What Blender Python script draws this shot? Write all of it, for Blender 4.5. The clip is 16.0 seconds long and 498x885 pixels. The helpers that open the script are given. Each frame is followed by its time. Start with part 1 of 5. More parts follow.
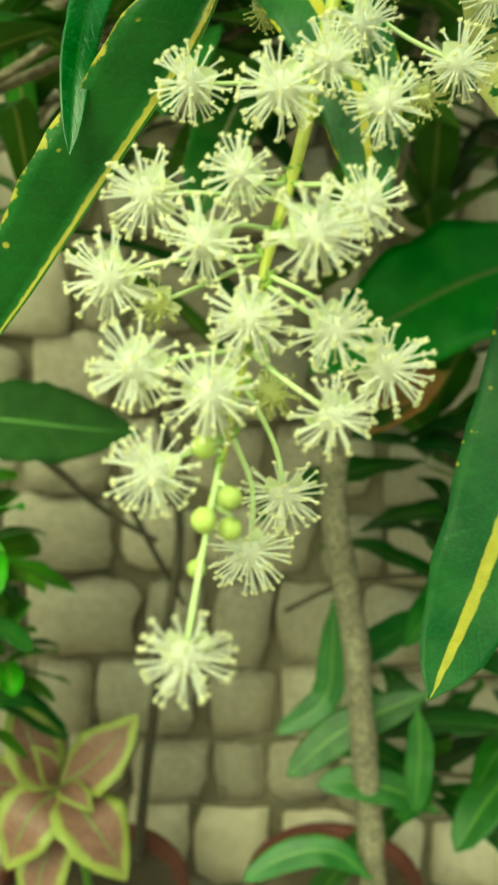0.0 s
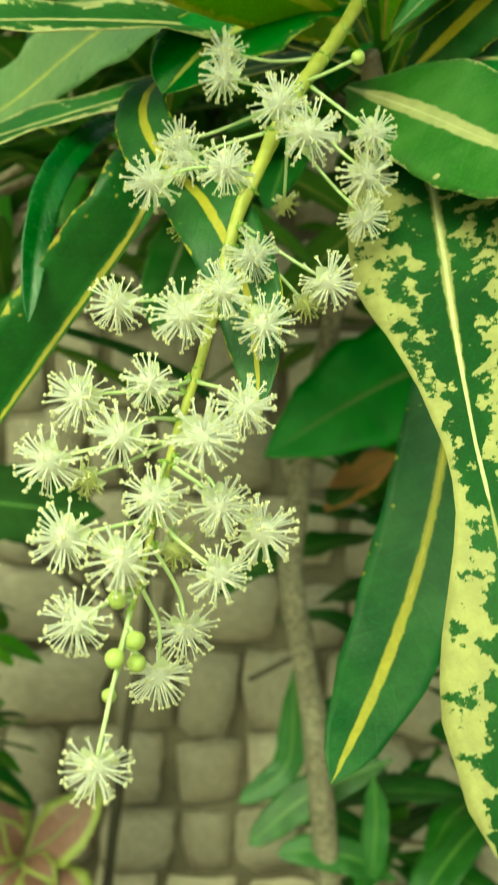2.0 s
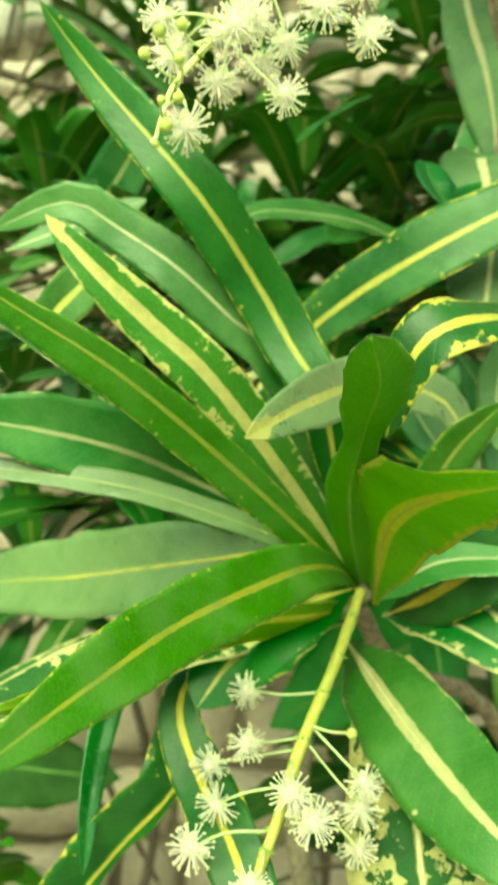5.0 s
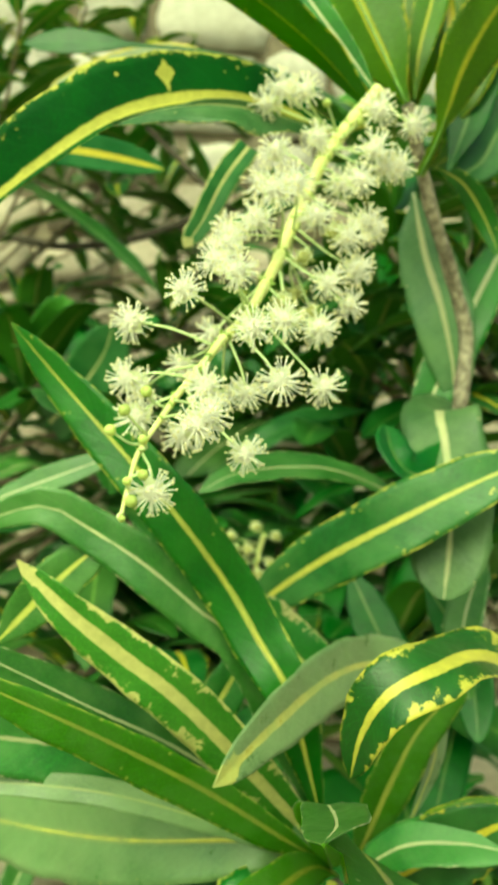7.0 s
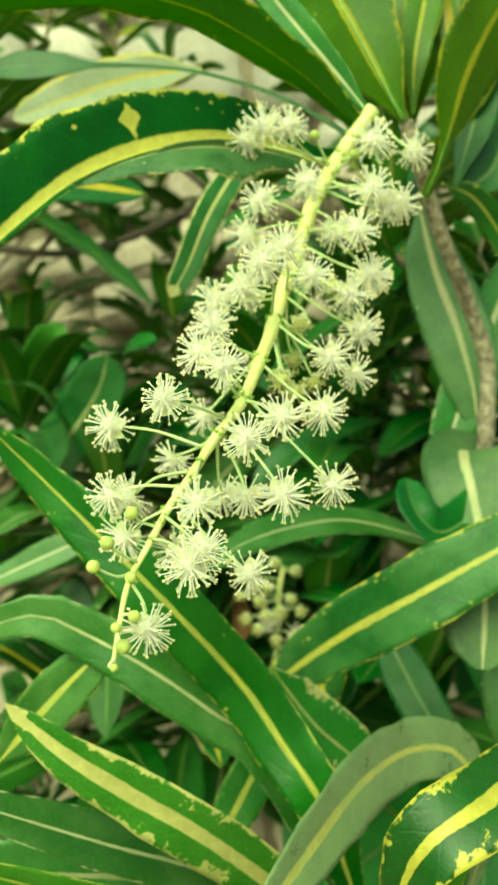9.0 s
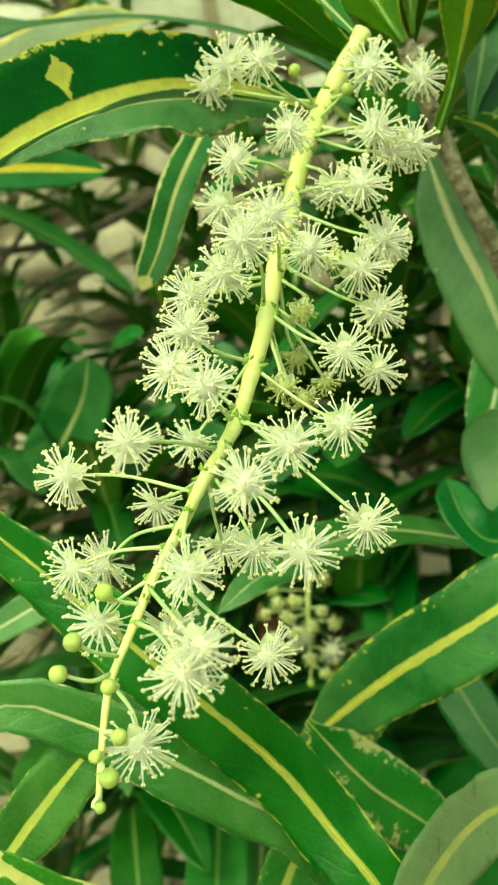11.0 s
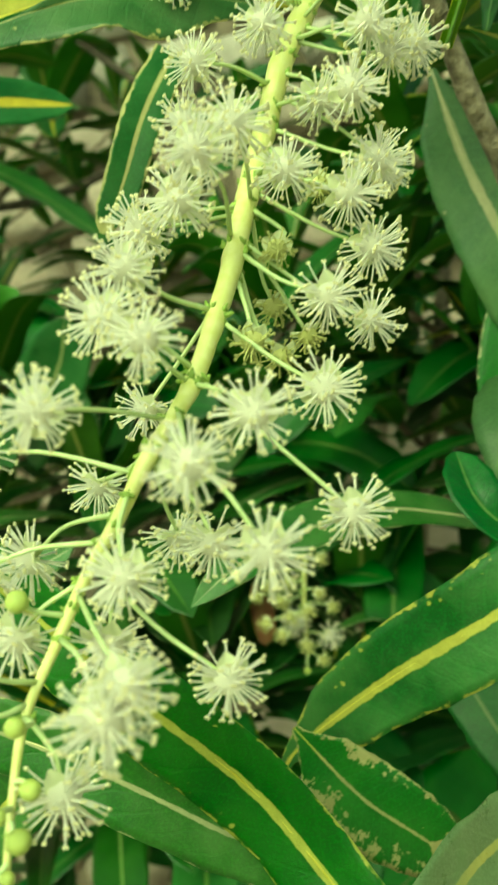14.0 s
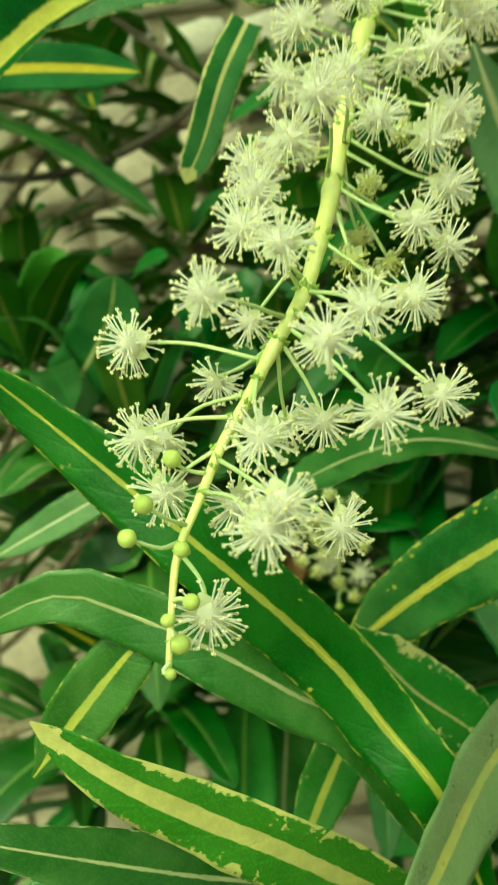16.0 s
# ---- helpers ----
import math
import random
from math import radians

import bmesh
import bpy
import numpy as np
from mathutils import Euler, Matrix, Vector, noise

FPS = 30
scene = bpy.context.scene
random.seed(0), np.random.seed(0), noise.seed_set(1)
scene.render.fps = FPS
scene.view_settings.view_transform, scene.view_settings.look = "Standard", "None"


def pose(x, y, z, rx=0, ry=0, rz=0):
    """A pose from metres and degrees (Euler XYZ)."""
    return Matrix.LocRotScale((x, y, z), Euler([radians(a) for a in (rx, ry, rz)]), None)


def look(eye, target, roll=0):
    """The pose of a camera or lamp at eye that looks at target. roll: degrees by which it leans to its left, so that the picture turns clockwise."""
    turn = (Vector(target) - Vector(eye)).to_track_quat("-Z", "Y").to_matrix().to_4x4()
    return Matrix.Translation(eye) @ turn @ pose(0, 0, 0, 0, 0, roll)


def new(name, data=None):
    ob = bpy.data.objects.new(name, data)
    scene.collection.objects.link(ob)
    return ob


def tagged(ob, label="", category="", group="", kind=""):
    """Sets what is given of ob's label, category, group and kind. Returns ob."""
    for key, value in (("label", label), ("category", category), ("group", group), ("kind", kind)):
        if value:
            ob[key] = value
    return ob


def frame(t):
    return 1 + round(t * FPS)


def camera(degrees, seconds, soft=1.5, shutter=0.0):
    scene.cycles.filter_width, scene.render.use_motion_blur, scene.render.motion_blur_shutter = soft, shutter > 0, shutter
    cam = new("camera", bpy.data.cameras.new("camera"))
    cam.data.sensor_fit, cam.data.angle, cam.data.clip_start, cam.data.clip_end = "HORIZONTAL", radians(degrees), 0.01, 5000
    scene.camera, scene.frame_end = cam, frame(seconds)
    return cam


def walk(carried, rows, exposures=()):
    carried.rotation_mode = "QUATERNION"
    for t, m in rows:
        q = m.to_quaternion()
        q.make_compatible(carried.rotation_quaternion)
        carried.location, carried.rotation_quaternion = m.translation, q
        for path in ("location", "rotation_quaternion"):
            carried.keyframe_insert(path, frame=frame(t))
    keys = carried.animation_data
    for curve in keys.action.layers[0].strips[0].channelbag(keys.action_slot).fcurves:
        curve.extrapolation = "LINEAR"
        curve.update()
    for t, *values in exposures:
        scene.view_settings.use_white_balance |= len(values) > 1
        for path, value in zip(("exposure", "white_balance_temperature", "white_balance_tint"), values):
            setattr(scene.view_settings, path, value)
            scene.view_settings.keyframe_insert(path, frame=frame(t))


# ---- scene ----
cam = camera(31.0, 16.0, soft=1.8, shutter=0.35)
cam.data.dof.use_dof, cam.data.dof.focus_distance, cam.data.dof.aperture_fstop = True, 0.226, 30.0
PATH = [
    (0.0, 0.0061, -0.0007, 0.9529, 76.38, -1.33, 2.40),
    (0.5, 0.0140, -0.0111, 0.9604, 76.45, -1.42, 1.84),
    (1.0, 0.0163, -0.0248, 0.9660, 77.20, -1.49, 1.32),
    (1.5, 0.0195, -0.0408, 0.9766, 78.50, -1.58, 1.08),
    (2.0, 0.0236, -0.0429, 0.9856, 80.06, -1.65, 0.99),
    (2.5, 0.0233, -0.0485, 1.0091, 81.93, -1.42, 1.17),
    (3.0, 0.0239, -0.0569, 1.0318, 83.48, -1.36, 1.45),
    (3.5, 0.0231, -0.0734, 1.0728, 84.38, -1.56, 1.19),
    (4.0, 0.0149, -0.0832, 1.1206, 84.51, -1.97, 0.79),
    (4.2, 0.0151, -0.0860, 1.1345, 84.60, -2.14, 0.86),
    (6.3, 0.0072, -0.0943, 1.2516, 87.99, -0.90, 1.30),
    (6.5, 0.0103, -0.0961, 1.2636, 88.50, -0.71, 0.73),
    (7.0, 0.0162, -0.0975, 1.2853, 88.92, -0.78, -0.14),
    (7.5, 0.0183, -0.0809, 1.3085, 88.95, -0.61, -0.38),
    (8.0, 0.0216, -0.0732, 1.3295, 88.75, -0.61, -0.37),
    (8.5, 0.0226, -0.0632, 1.3335, 88.34, -0.09, 0.18),
    (9.0, 0.0238, -0.0551, 1.3354, 86.21, 3.63, 0.89),
    (9.2, 0.0237, -0.0574, 1.3356, 85.63, 5.58, 1.06),
    (11.3, 0.0279, 0.0281, 1.3467, 84.49, 9.72, 1.19),
    (11.5, 0.0277, 0.0319, 1.3461, 84.59, 9.66, 1.08),
    (12.0, 0.0261, 0.0347, 1.3450, 84.53, 9.55, 1.13),
    (12.5, 0.0237, 0.0346, 1.3463, 84.57, 9.45, 1.05),
    (13.0, 0.0348, 0.0352, 1.3479, 84.53, 9.42, 1.07),
    (13.5, 0.0408, 0.0452, 1.3475, 83.92, 9.69, 0.81),
    (14.0, 0.0364, 0.0652, 1.3399, 82.51, 9.94, 1.82),
    (14.5, 0.0243, 0.0770, 1.3299, 81.27, 9.91, 2.29),
    (15.0, 0.0169, 0.0803, 1.3183, 80.52, 9.94, 2.45),
    (15.5, 0.0146, 0.0677, 1.3185, 80.25, 10.19, 3.49),
    (16.0, 0.0080, 0.0239, 1.3271, 81.67, 9.07, 1.55),
]
EXPOSURE = 0.60
walk(cam, [(t, pose(*m)) for t, *m in PATH], exposures=[(t, EXPOSURE + e, k, tint) for t, e, k, tint in ((0.0, -0.10, 8200, -48.0), (2.5, -0.06, 8200, -48.0), (4.0, 0.53, 8200, -42.0), (6.5, 0.20, 8150, -41.0), (9.0, 0.05, 8200, -44.0), (12.5, -0.17, 8400, -50.0), (16.0, -0.26, 8400, -51.0))])

# ---- world and sun: a bright, thinly clouded sky ----
world = bpy.data.worlds.new("sky")
scene.world = world
world.use_nodes = True
wn = world.node_tree
sky = wn.nodes.new("ShaderNodeTexSky")
sky.sky_type = "NISHITA"
sky.sun_disc = False
sky.sun_elevation = radians(48)
sky.sun_rotation = radians(200)
sky.air_density, sky.dust_density, sky.ozone_density = 1.0, 8.0, 1.0
wn.links.new(sky.outputs["Color"], wn.nodes["Background"].inputs["Color"])
wn.nodes["Background"].inputs["Strength"].default_value = 0.135
sun = new("sun", bpy.data.lights.new("sun", "SUN"))
sun.data.energy, sun.data.angle, sun.data.color = 2.05, radians(58), (1.0, 0.96, 0.88)
sun.matrix_basis = look((-0.9, -2.1, 2.9), (0.0, 0.3, 0.0))


# ---- small tools ----
def rgb(c):
    return (c[0], c[1], c[2], 1.0)


class Nodes:
    """A short way to write node trees."""

    def __init__(self, name):
        self.mat = bpy.data.materials.new(name)
        self.mat.use_nodes = True
        self.t = self.mat.node_tree
        self.bsdf = self.t.nodes["Principled BSDF"]
        self.out = self.t.nodes["Material Output"]

    def put(self, socket, value):
        if isinstance(value, bpy.types.NodeSocket):
            self.t.links.new(value, socket)
        else:
            socket.default_value = value

    def add(self, kind, out=0, **ins):
        n = self.t.nodes.new(kind)
        for k, v in ins.items():
            self.put(n.inputs[k.replace("_", " ")], v)
        return n.outputs[out]

    def math(self, op, a, b=0.0, clamp=False):
        n = self.t.nodes.new("ShaderNodeMath")
        n.operation, n.use_clamp = op, clamp
        self.put(n.inputs[0], a)
        self.put(n.inputs[1], b)
        return n.outputs[0]

    def step(self, x, lo, hi):
        n = self.t.nodes.new("ShaderNodeMapRange")
        n.interpolation_type = "SMOOTHSTEP"
        self.put(n.inputs["Value"], x)
        self.put(n.inputs["From Min"], lo)
        self.put(n.inputs["From Max"], hi)
        return n.outputs["Result"]

    def mix(self, f, a, b):
        n = self.t.nodes.new("ShaderNodeMix")
        n.data_type = "RGBA"
        self.put(n.inputs[0], f)
        self.put(n.inputs[6], a if isinstance(a, bpy.types.NodeSocket) else rgb(a))
        self.put(n.inputs[7], b if isinstance(b, bpy.types.NodeSocket) else rgb(b))
        return n.outputs[2]

    def noise(self, scale, detail=3.0, coords=None, rough=0.55):
        n = self.t.nodes.new("ShaderNodeTexNoise")
        n.inputs["Scale"].default_value, n.inputs["Detail"].default_value = scale, detail
        n.inputs["Roughness"].default_value = rough
        self.put(n.inputs["Vector"], coords if coords else self.coords())
        return n.outputs["Fac"]

    def coords(self):
        return self.add("ShaderNodeTexCoord", out=3)

    def bump(self, height, strength, distance):
        n = self.t.nodes.new("ShaderNodeBump")
        n.inputs["Strength"].default_value, n.inputs["Distance"].default_value = strength, distance
        self.put(n.inputs["Height"], height)
        self.put(self.bsdf.inputs["Normal"], n.outputs[0])
        return n.outputs[0]

    def random(self):
        return self.add("ShaderNodeObjectInfo", out=5)


def leaf_material(name, green, deep, stripe=(0.62, 0.55, 0.06), width=0.09, dots=0.0, blotch=0.0, margin=0.0, gloss=0.42, thru=0.22, glow=(0.28, 0.42, 0.03), dust_sheen=0.05, tip=0.0, flare=0.0, spec=0.45, lop=0.0, spot=None, beads=0.0):
    """A croton blade: green with a coloured rib band, specks, blotches from the edge inwards, a coloured edge, faint
    veins, and a pale film of dust and painted sheen.
    """
    k = Nodes(name)
    uv = k.add("ShaderNodeUVMap")
    sep = k.t.nodes.new("ShaderNodeSeparateXYZ")
    k.put(sep.inputs[0], uv)
    across = k.math("MULTIPLY", k.math("ABSOLUTE", k.math("SUBTRACT", sep.outputs[0], 0.5)), 2.0)
    along = sep.outputs[1]
    co = k.coords()
    big = k.noise(45.0, 3.0, co)
    mid = k.noise(190.0, 4.0, co, 0.65)
    fine = k.noise(1100.0, 3.0, co)
    lay = k.t.nodes.new("ShaderNodeMapping")
    lay.inputs["Scale"].default_value = (3.0, 34.0, 1.0)
    k.put(lay.inputs["Vector"], uv)
    streak = k.noise(1.0, 5.0, lay.outputs[0], 0.68)
    base = k.mix(k.step(big, 0.35, 0.7), deep, green)
    base = k.mix(k.math("MULTIPLY", k.step(fine, 0.4, 0.75), 0.5), base, tuple(min(1, c * 1.6) for c in green))
    # side veins, running forwards to the edge, a little lighter than the blade
    slant = k.math("ADD", k.math("SUBTRACT", k.math("MULTIPLY", along, 130.0), k.math("MULTIPLY", across, 10.0)), k.math("MULTIPLY", big, 9.0))
    vein = k.step(k.math("SINE", slant), 0.80, 1.0)
    base = k.mix(k.math("MULTIPLY", vein, 0.09), base, tuple(min(1, c * 1.9 + 0.01) for c in green))
    vary = k.t.nodes.new("ShaderNodeHueSaturation")
    k.put(vary.inputs["Color"], base)
    k.put(vary.inputs["Value"], k.math("ADD", k.math("MULTIPLY", k.random(), 0.4), 0.82))
    k.put(vary.inputs["Hue"], k.math("ADD", k.math("MULTIPLY", k.random(), 0.024), 0.485))
    base = vary.outputs[0]
    jag = k.math("ADD", k.math("MULTIPLY", k.math("SUBTRACT", mid, 0.5), 0.26), k.math("MULTIPLY", k.math("SUBTRACT", streak, 0.5), 0.22))
    band = k.math("MULTIPLY", k.math("SUBTRACT", 1.25, along), width)
    if flare:
        band = k.math("ADD", band, k.math("MULTIPLY", k.step(along, 0.45, 1.0), flare))
    if tip:
        band = k.math("ADD", band, k.math("MULTIPLY", k.step(k.math("ADD", along, k.math("MULTIPLY", jag, 0.25)), 1.0 - tip, 1.02 - tip * 0.5), 0.9))
    rib = k.math("SUBTRACT", 1.0, k.step(k.math("ADD", across, k.math("MULTIPLY", jag, 0.38)), band, k.math("ADD", band, 0.045)))
    mask = rib
    if dots:
        vor = k.t.nodes.new("ShaderNodeTexVoronoi")
        vor.inputs["Scale"].default_value = 210.0
        k.put(vor.inputs["Vector"], co)
        pick = k.math("GREATER_THAN", k.math("ADD", k.noise(85.0, 3.0, co, 0.6), k.math("MULTIPLY", k.math("SUBTRACT", across, 0.6), 0.40)), 0.70 - 0.16 * dots)
        size = k.math("MULTIPLY", k.step(mid, 0.3, 0.7), 0.20)
        dot = k.math("MULTIPLY", k.math("SUBTRACT", 1.0, k.step(k.math("ADD", vor.outputs["Distance"], k.math("MULTIPLY", jag, 2.2)), size, k.math("ADD", size, 0.14))), pick)
        mask = k.math("MAXIMUM", mask, dot)
    if blotch:
        edge = k.math("ADD", k.math("MULTIPLY", k.math("SUBTRACT", across, 0.5), 0.34), k.math("MULTIPLY", k.math("SUBTRACT", 0.5, sep.outputs[0]), lop))
        mixed = k.math("ADD", k.math("MULTIPLY", streak, 0.35), k.math("MULTIPLY", k.noise(170.0, 5.0, co, 0.65), 0.65))
        mixed = k.math("ADD", k.math("MULTIPLY", mixed, 1.0 + blotch), -0.5 * blotch)
        patch = k.step(k.math("ADD", k.math("ADD", mixed, edge), k.math("MULTIPLY", k.math("SUBTRACT", big, 0.5), 0.5)), 0.66 - 0.2 * blotch, 0.69 - 0.2 * blotch)
        mask = k.math("MAXIMUM", mask, patch)
    if margin:
        mask = k.math("MAXIMUM", mask, k.step(k.math("ADD", across, k.math("MULTIPLY", jag, 1.5)), 1.0 - margin, 1.05 - margin))
    if beads:
        rim = k.step(k.math("ADD", across, k.math("MULTIPLY", jag, 0.9)), 1.0 - beads, 1.03 - beads)
        mask = k.math("MAXIMUM", mask, k.math("MULTIPLY", rim, k.step(k.noise(150.0, 2.0, co), 0.44, 0.56)))
    if spot:
        du = k.math("ABSOLUTE", k.math("DIVIDE", k.math("SUBTRACT", sep.outputs[0], spot[0]), spot[2]))
        dv = k.math("ABSOLUTE", k.math("DIVIDE", k.math("SUBTRACT", along, spot[1]), spot[3]))
        mask = k.math("MAXIMUM", mask, k.math("SUBTRACT", 1.0, k.step(k.math("ADD", k.math("ADD", du, dv), k.math("MULTIPLY", jag, 5.0)), 0.92, 1.08)))
    tint = k.mix(k.step(mid, 0.3, 0.75), tuple(c * 0.74 for c in stripe), stripe)
    tint = k.mix(k.math("MULTIPLY", k.step(streak, 0.5, 0.8), 0.3), tint, tuple(0.5 * c + 0.5 * g for c, g in zip(stripe, green)))
    col = k.mix(mask, base, tint)
    # pale film: dust, and the sky's grey sheen put into the colour
    film = k.math("MULTIPLY", k.step(k.math("ADD", k.math("MULTIPLY", big, 0.7), k.math("MULTIPLY", mid, 0.3)), 0.38, 0.66), dust_sheen)
    col = k.mix(film, col, (0.17, 0.27, 0.105))
    k.put(k.bsdf.inputs["Base Color"], col)
    k.put(k.bsdf.inputs["Roughness"], k.math("ADD", k.math("ADD", k.math("MULTIPLY", mid, 0.3), gloss - 0.17), k.math("MULTIPLY", film, 0.5)))
    k.bsdf.inputs["Specular IOR Level"].default_value = spec
    relief = k.math("ADD", k.math("MULTIPLY", vein, -0.07), k.math("ADD", k.math("MULTIPLY", mid, 0.45), k.math("ADD", big, k.math("MULTIPLY", fine, 0.16))))
    normal = k.bump(relief, 0.42, 0.0016)
    clear = k.t.nodes.new("ShaderNodeBsdfTranslucent")
    k.put(clear.inputs["Color"], k.mix(0.35, col, glow))
    k.put(clear.inputs["Normal"], normal)
    both = k.t.nodes.new("ShaderNodeMixShader")
    both.inputs[0].default_value = thru
    k.t.links.new(k.bsdf.outputs[0], both.inputs[1])
    k.t.links.new(clear.outputs[0], both.inputs[2])
    k.t.links.new(both.outputs[0], k.out.inputs["Surface"])
    return k.mat


def soft_material(name, c1, c2, rough=0.6, scale=300.0, thru=0.0, glow=(0.6, 0.7, 0.2), relief=0.3, far=0.0008, shade=0.7, spread=0.3):
    k = Nodes(name)
    co = k.coords()
    n1, n2 = k.noise(scale, 4.0, co), k.noise(scale * 0.12, 2.0, co)
    col = k.mix(k.step(n1, 0.3, 0.7), c1, c2)
    col = k.mix(k.math("MULTIPLY", k.step(n2, 0.35, 0.75), 0.4), col, tuple(c * shade for c in c1))
    vary = k.t.nodes.new("ShaderNodeHueSaturation")
    k.put(vary.inputs["Color"], col)
    k.put(vary.inputs["Value"], k.math("ADD", k.math("MULTIPLY", k.random(), spread), 1.0 - spread / 2))
    col = vary.outputs[0]
    k.put(k.bsdf.inputs["Base Color"], col)
    k.bsdf.inputs["Roughness"].default_value = rough
    normal = k.bump(n1, relief, far)
    if thru:
        clear = k.t.nodes.new("ShaderNodeBsdfTranslucent")
        clear.inputs["Color"].default_value = rgb(glow)
        both = k.t.nodes.new("ShaderNodeMixShader")
        both.inputs[0].default_value = thru
        k.t.links.new(k.bsdf.outputs[0], both.inputs[1])
        k.t.links.new(clear.outputs[0], both.inputs[2])
        k.t.links.new(both.outputs[0], k.out.inputs["Surface"])
    return k.mat


# ---- materials ----
YEL, CRM = (0.50, 0.52, 0.11), (0.50, 0.51, 0.28)
BUTTER = (0.46, 0.43, 0.19)
FRESH = leaf_material("leaf_fresh", (0.029, 0.1754, 0.0062), (0.0158, 0.1134, 0.0042), YEL, 0.12, dots=0.2, beads=0.05, thru=0.55)
# this pale base also carries the silvery sky sheen as colour
FRESHG = leaf_material("leaf_fresh_dusty_sheen", (0.105, 0.185, 0.062), (0.075, 0.145, 0.045), (0.34, 0.38, 0.10), 0.05, dots=0.1, dust_sheen=0.55, spec=0.9, gloss=0.34)
BRIGHT = leaf_material("leaf_bright", (0.015, 0.138, 0.006), (0.007, 0.086, 0.005), YEL, 0.10, dots=0.75, gloss=0.36, beads=0.06, thru=0.34)
FRESHC = leaf_material("leaf_fresh_cream", (0.0199, 0.1701, 0.0089), (0.0105, 0.1081, 0.006), CRM, 0.10, beads=0.05)
PLAIN = leaf_material("leaf_plain", (0.030, 0.112, 0.016), (0.018, 0.076, 0.011), (0.14, 0.27, 0.05), 0.05)
GREY = leaf_material("leaf_dusty_sheen", (0.0357, 0.1522, 0.0178), (0.0202, 0.1071, 0.0112), CRM, 0.055, gloss=0.40, dust_sheen=0.25, beads=0.035, spec=0.6)
GREYYEL = leaf_material("leaf_dusty_sheen_yellow", (0.0404, 0.1533, 0.0177), (0.0225, 0.1019, 0.0104), YEL, 0.14, dots=0.15, gloss=0.48, dust_sheen=0.25, beads=0.05)
# base lightened so that the silvery sheen is in the colour
GREYTIP = leaf_material("leaf_dusty_sheen_yellow_tip", (0.15, 0.225, 0.105), (0.105, 0.18, 0.07), (0.52, 0.48, 0.13), 0.09, gloss=0.3, dust_sheen=0.55, tip=0.08, flare=0.14, spec=0.8)
GREYC = leaf_material("leaf_dusty_sheen_cream", (0.0257, 0.1103, 0.0147), (0.0167, 0.0788, 0.0106), (0.44, 0.43, 0.20), 0.09, gloss=0.5, dots=0.35, dust_sheen=0.24, flare=0.06, thru=0.5)
DUSK = leaf_material("leaf_dusk", (0.0199, 0.1103, 0.0199), (0.0119, 0.0788, 0.0132), (0.30, 0.36, 0.14), 0.06, gloss=0.5, dust_sheen=0.12)
NEARLIME = leaf_material("leaf_yellow_green", (0.0732, 0.2835, 0.013), (0.0503, 0.21, 0.0093), (0.54, 0.54, 0.08), 0.10, dots=0.2, dust_sheen=0.5, beads=0.05, thru=0.55)
LIME = leaf_material("leaf_lime", (0.0828, 0.2835, 0.013), (0.0424, 0.189, 0.0087), (0.25, 0.36, 0.06), 0.05, thru=0.3)
CREAM = leaf_material("leaf_cream_rib", (0.037, 0.1365, 0.0118), (0.0244, 0.1019, 0.0086), (0.50, 0.48, 0.22), 0.15, dots=0.12, gloss=0.5, dust_sheen=0.2, beads=0.04)
# olive blades: part of the backlit glow is put into their base colour
OLIVE = leaf_material("leaf_olive_backlit", (0.24, 0.54, 0.035), (0.19, 0.47, 0.028), (0.78, 0.74, 0.10), 0.17, dots=0.3, margin=0.14, beads=0.06, thru=0.62, glow=(0.5397, 1.05, 0.0948), dust_sheen=0.03)
OLIVEP = leaf_material("leaf_olive_backlit_plain", (0.1576, 0.546, 0.0428), (0.1251, 0.4725, 0.0348), (0.42, 0.64, 0.10), 0.05, thru=0.62, glow=(0.5685, 1.05, 0.1122), dust_sheen=0.03)
OLIVED = leaf_material("leaf_olive_backlit_specked", (0.092, 0.20, 0.008), (0.066, 0.152, 0.006), (0.58, 0.56, 0.06), 0.10, dots=0.4, margin=0.07, beads=0.05, thru=0.56, glow=(0.3826, 0.735, 0.0279), dust_sheen=0.03)
FRESHO = leaf_material("leaf_fresh_olive", (0.062, 0.215, 0.012), (0.042, 0.155, 0.009), YEL, 0.11, dots=0.6, thru=0.55, glow=(0.373, 0.735, 0.0279), beads=0.08, dust_sheen=0.28)
SPOTTED = leaf_material("leaf_spotted", (0.050, 0.175, 0.014), (0.032, 0.128, 0.010), (0.58, 0.55, 0.20), 0.24, dots=0.7, blotch=0.1, tip=0.06, flare=0.2, beads=0.11)
VARIEG2 = leaf_material("leaf_blotched", (0.0061, 0.0788, 0.0097), (0.004, 0.0504, 0.0065), (0.45, 0.425, 0.17), 0.03, dots=1.0, blotch=0.8, margin=0.12, gloss=0.6, spec=0.25, lop=0.03)
SPECK = leaf_material("leaf_specked", (0.0289, 0.1418, 0.0126), (0.0169, 0.0998, 0.0087), BUTTER, 0.02, dots=0.8, blotch=0.26, margin=0.05, tip=0.2)
CURL = leaf_material("leaf_curled", (0.0061, 0.0903, 0.0053), (0.004, 0.0619, 0.004), (0.52, 0.48, 0.08), 0.24, dots=0.3, blotch=0.10, margin=0.07)
PALE = leaf_material("leaf_pale", (0.30, 0.33, 0.24), (0.22, 0.26, 0.16), (0.56, 0.48, 0.12), 0.10, dots=0.2, margin=0.18, gloss=0.6, dust_sheen=0.1, thru=0.3)
DUSKTIP = leaf_material("leaf_dusk_yellow_tip", (0.024, 0.11, 0.022), (0.013, 0.079, 0.014), (0.50, 0.47, 0.20), 0.10, gloss=0.5, dust_sheen=0.1, margin=0.12, tip=0.10, spec=0.3)
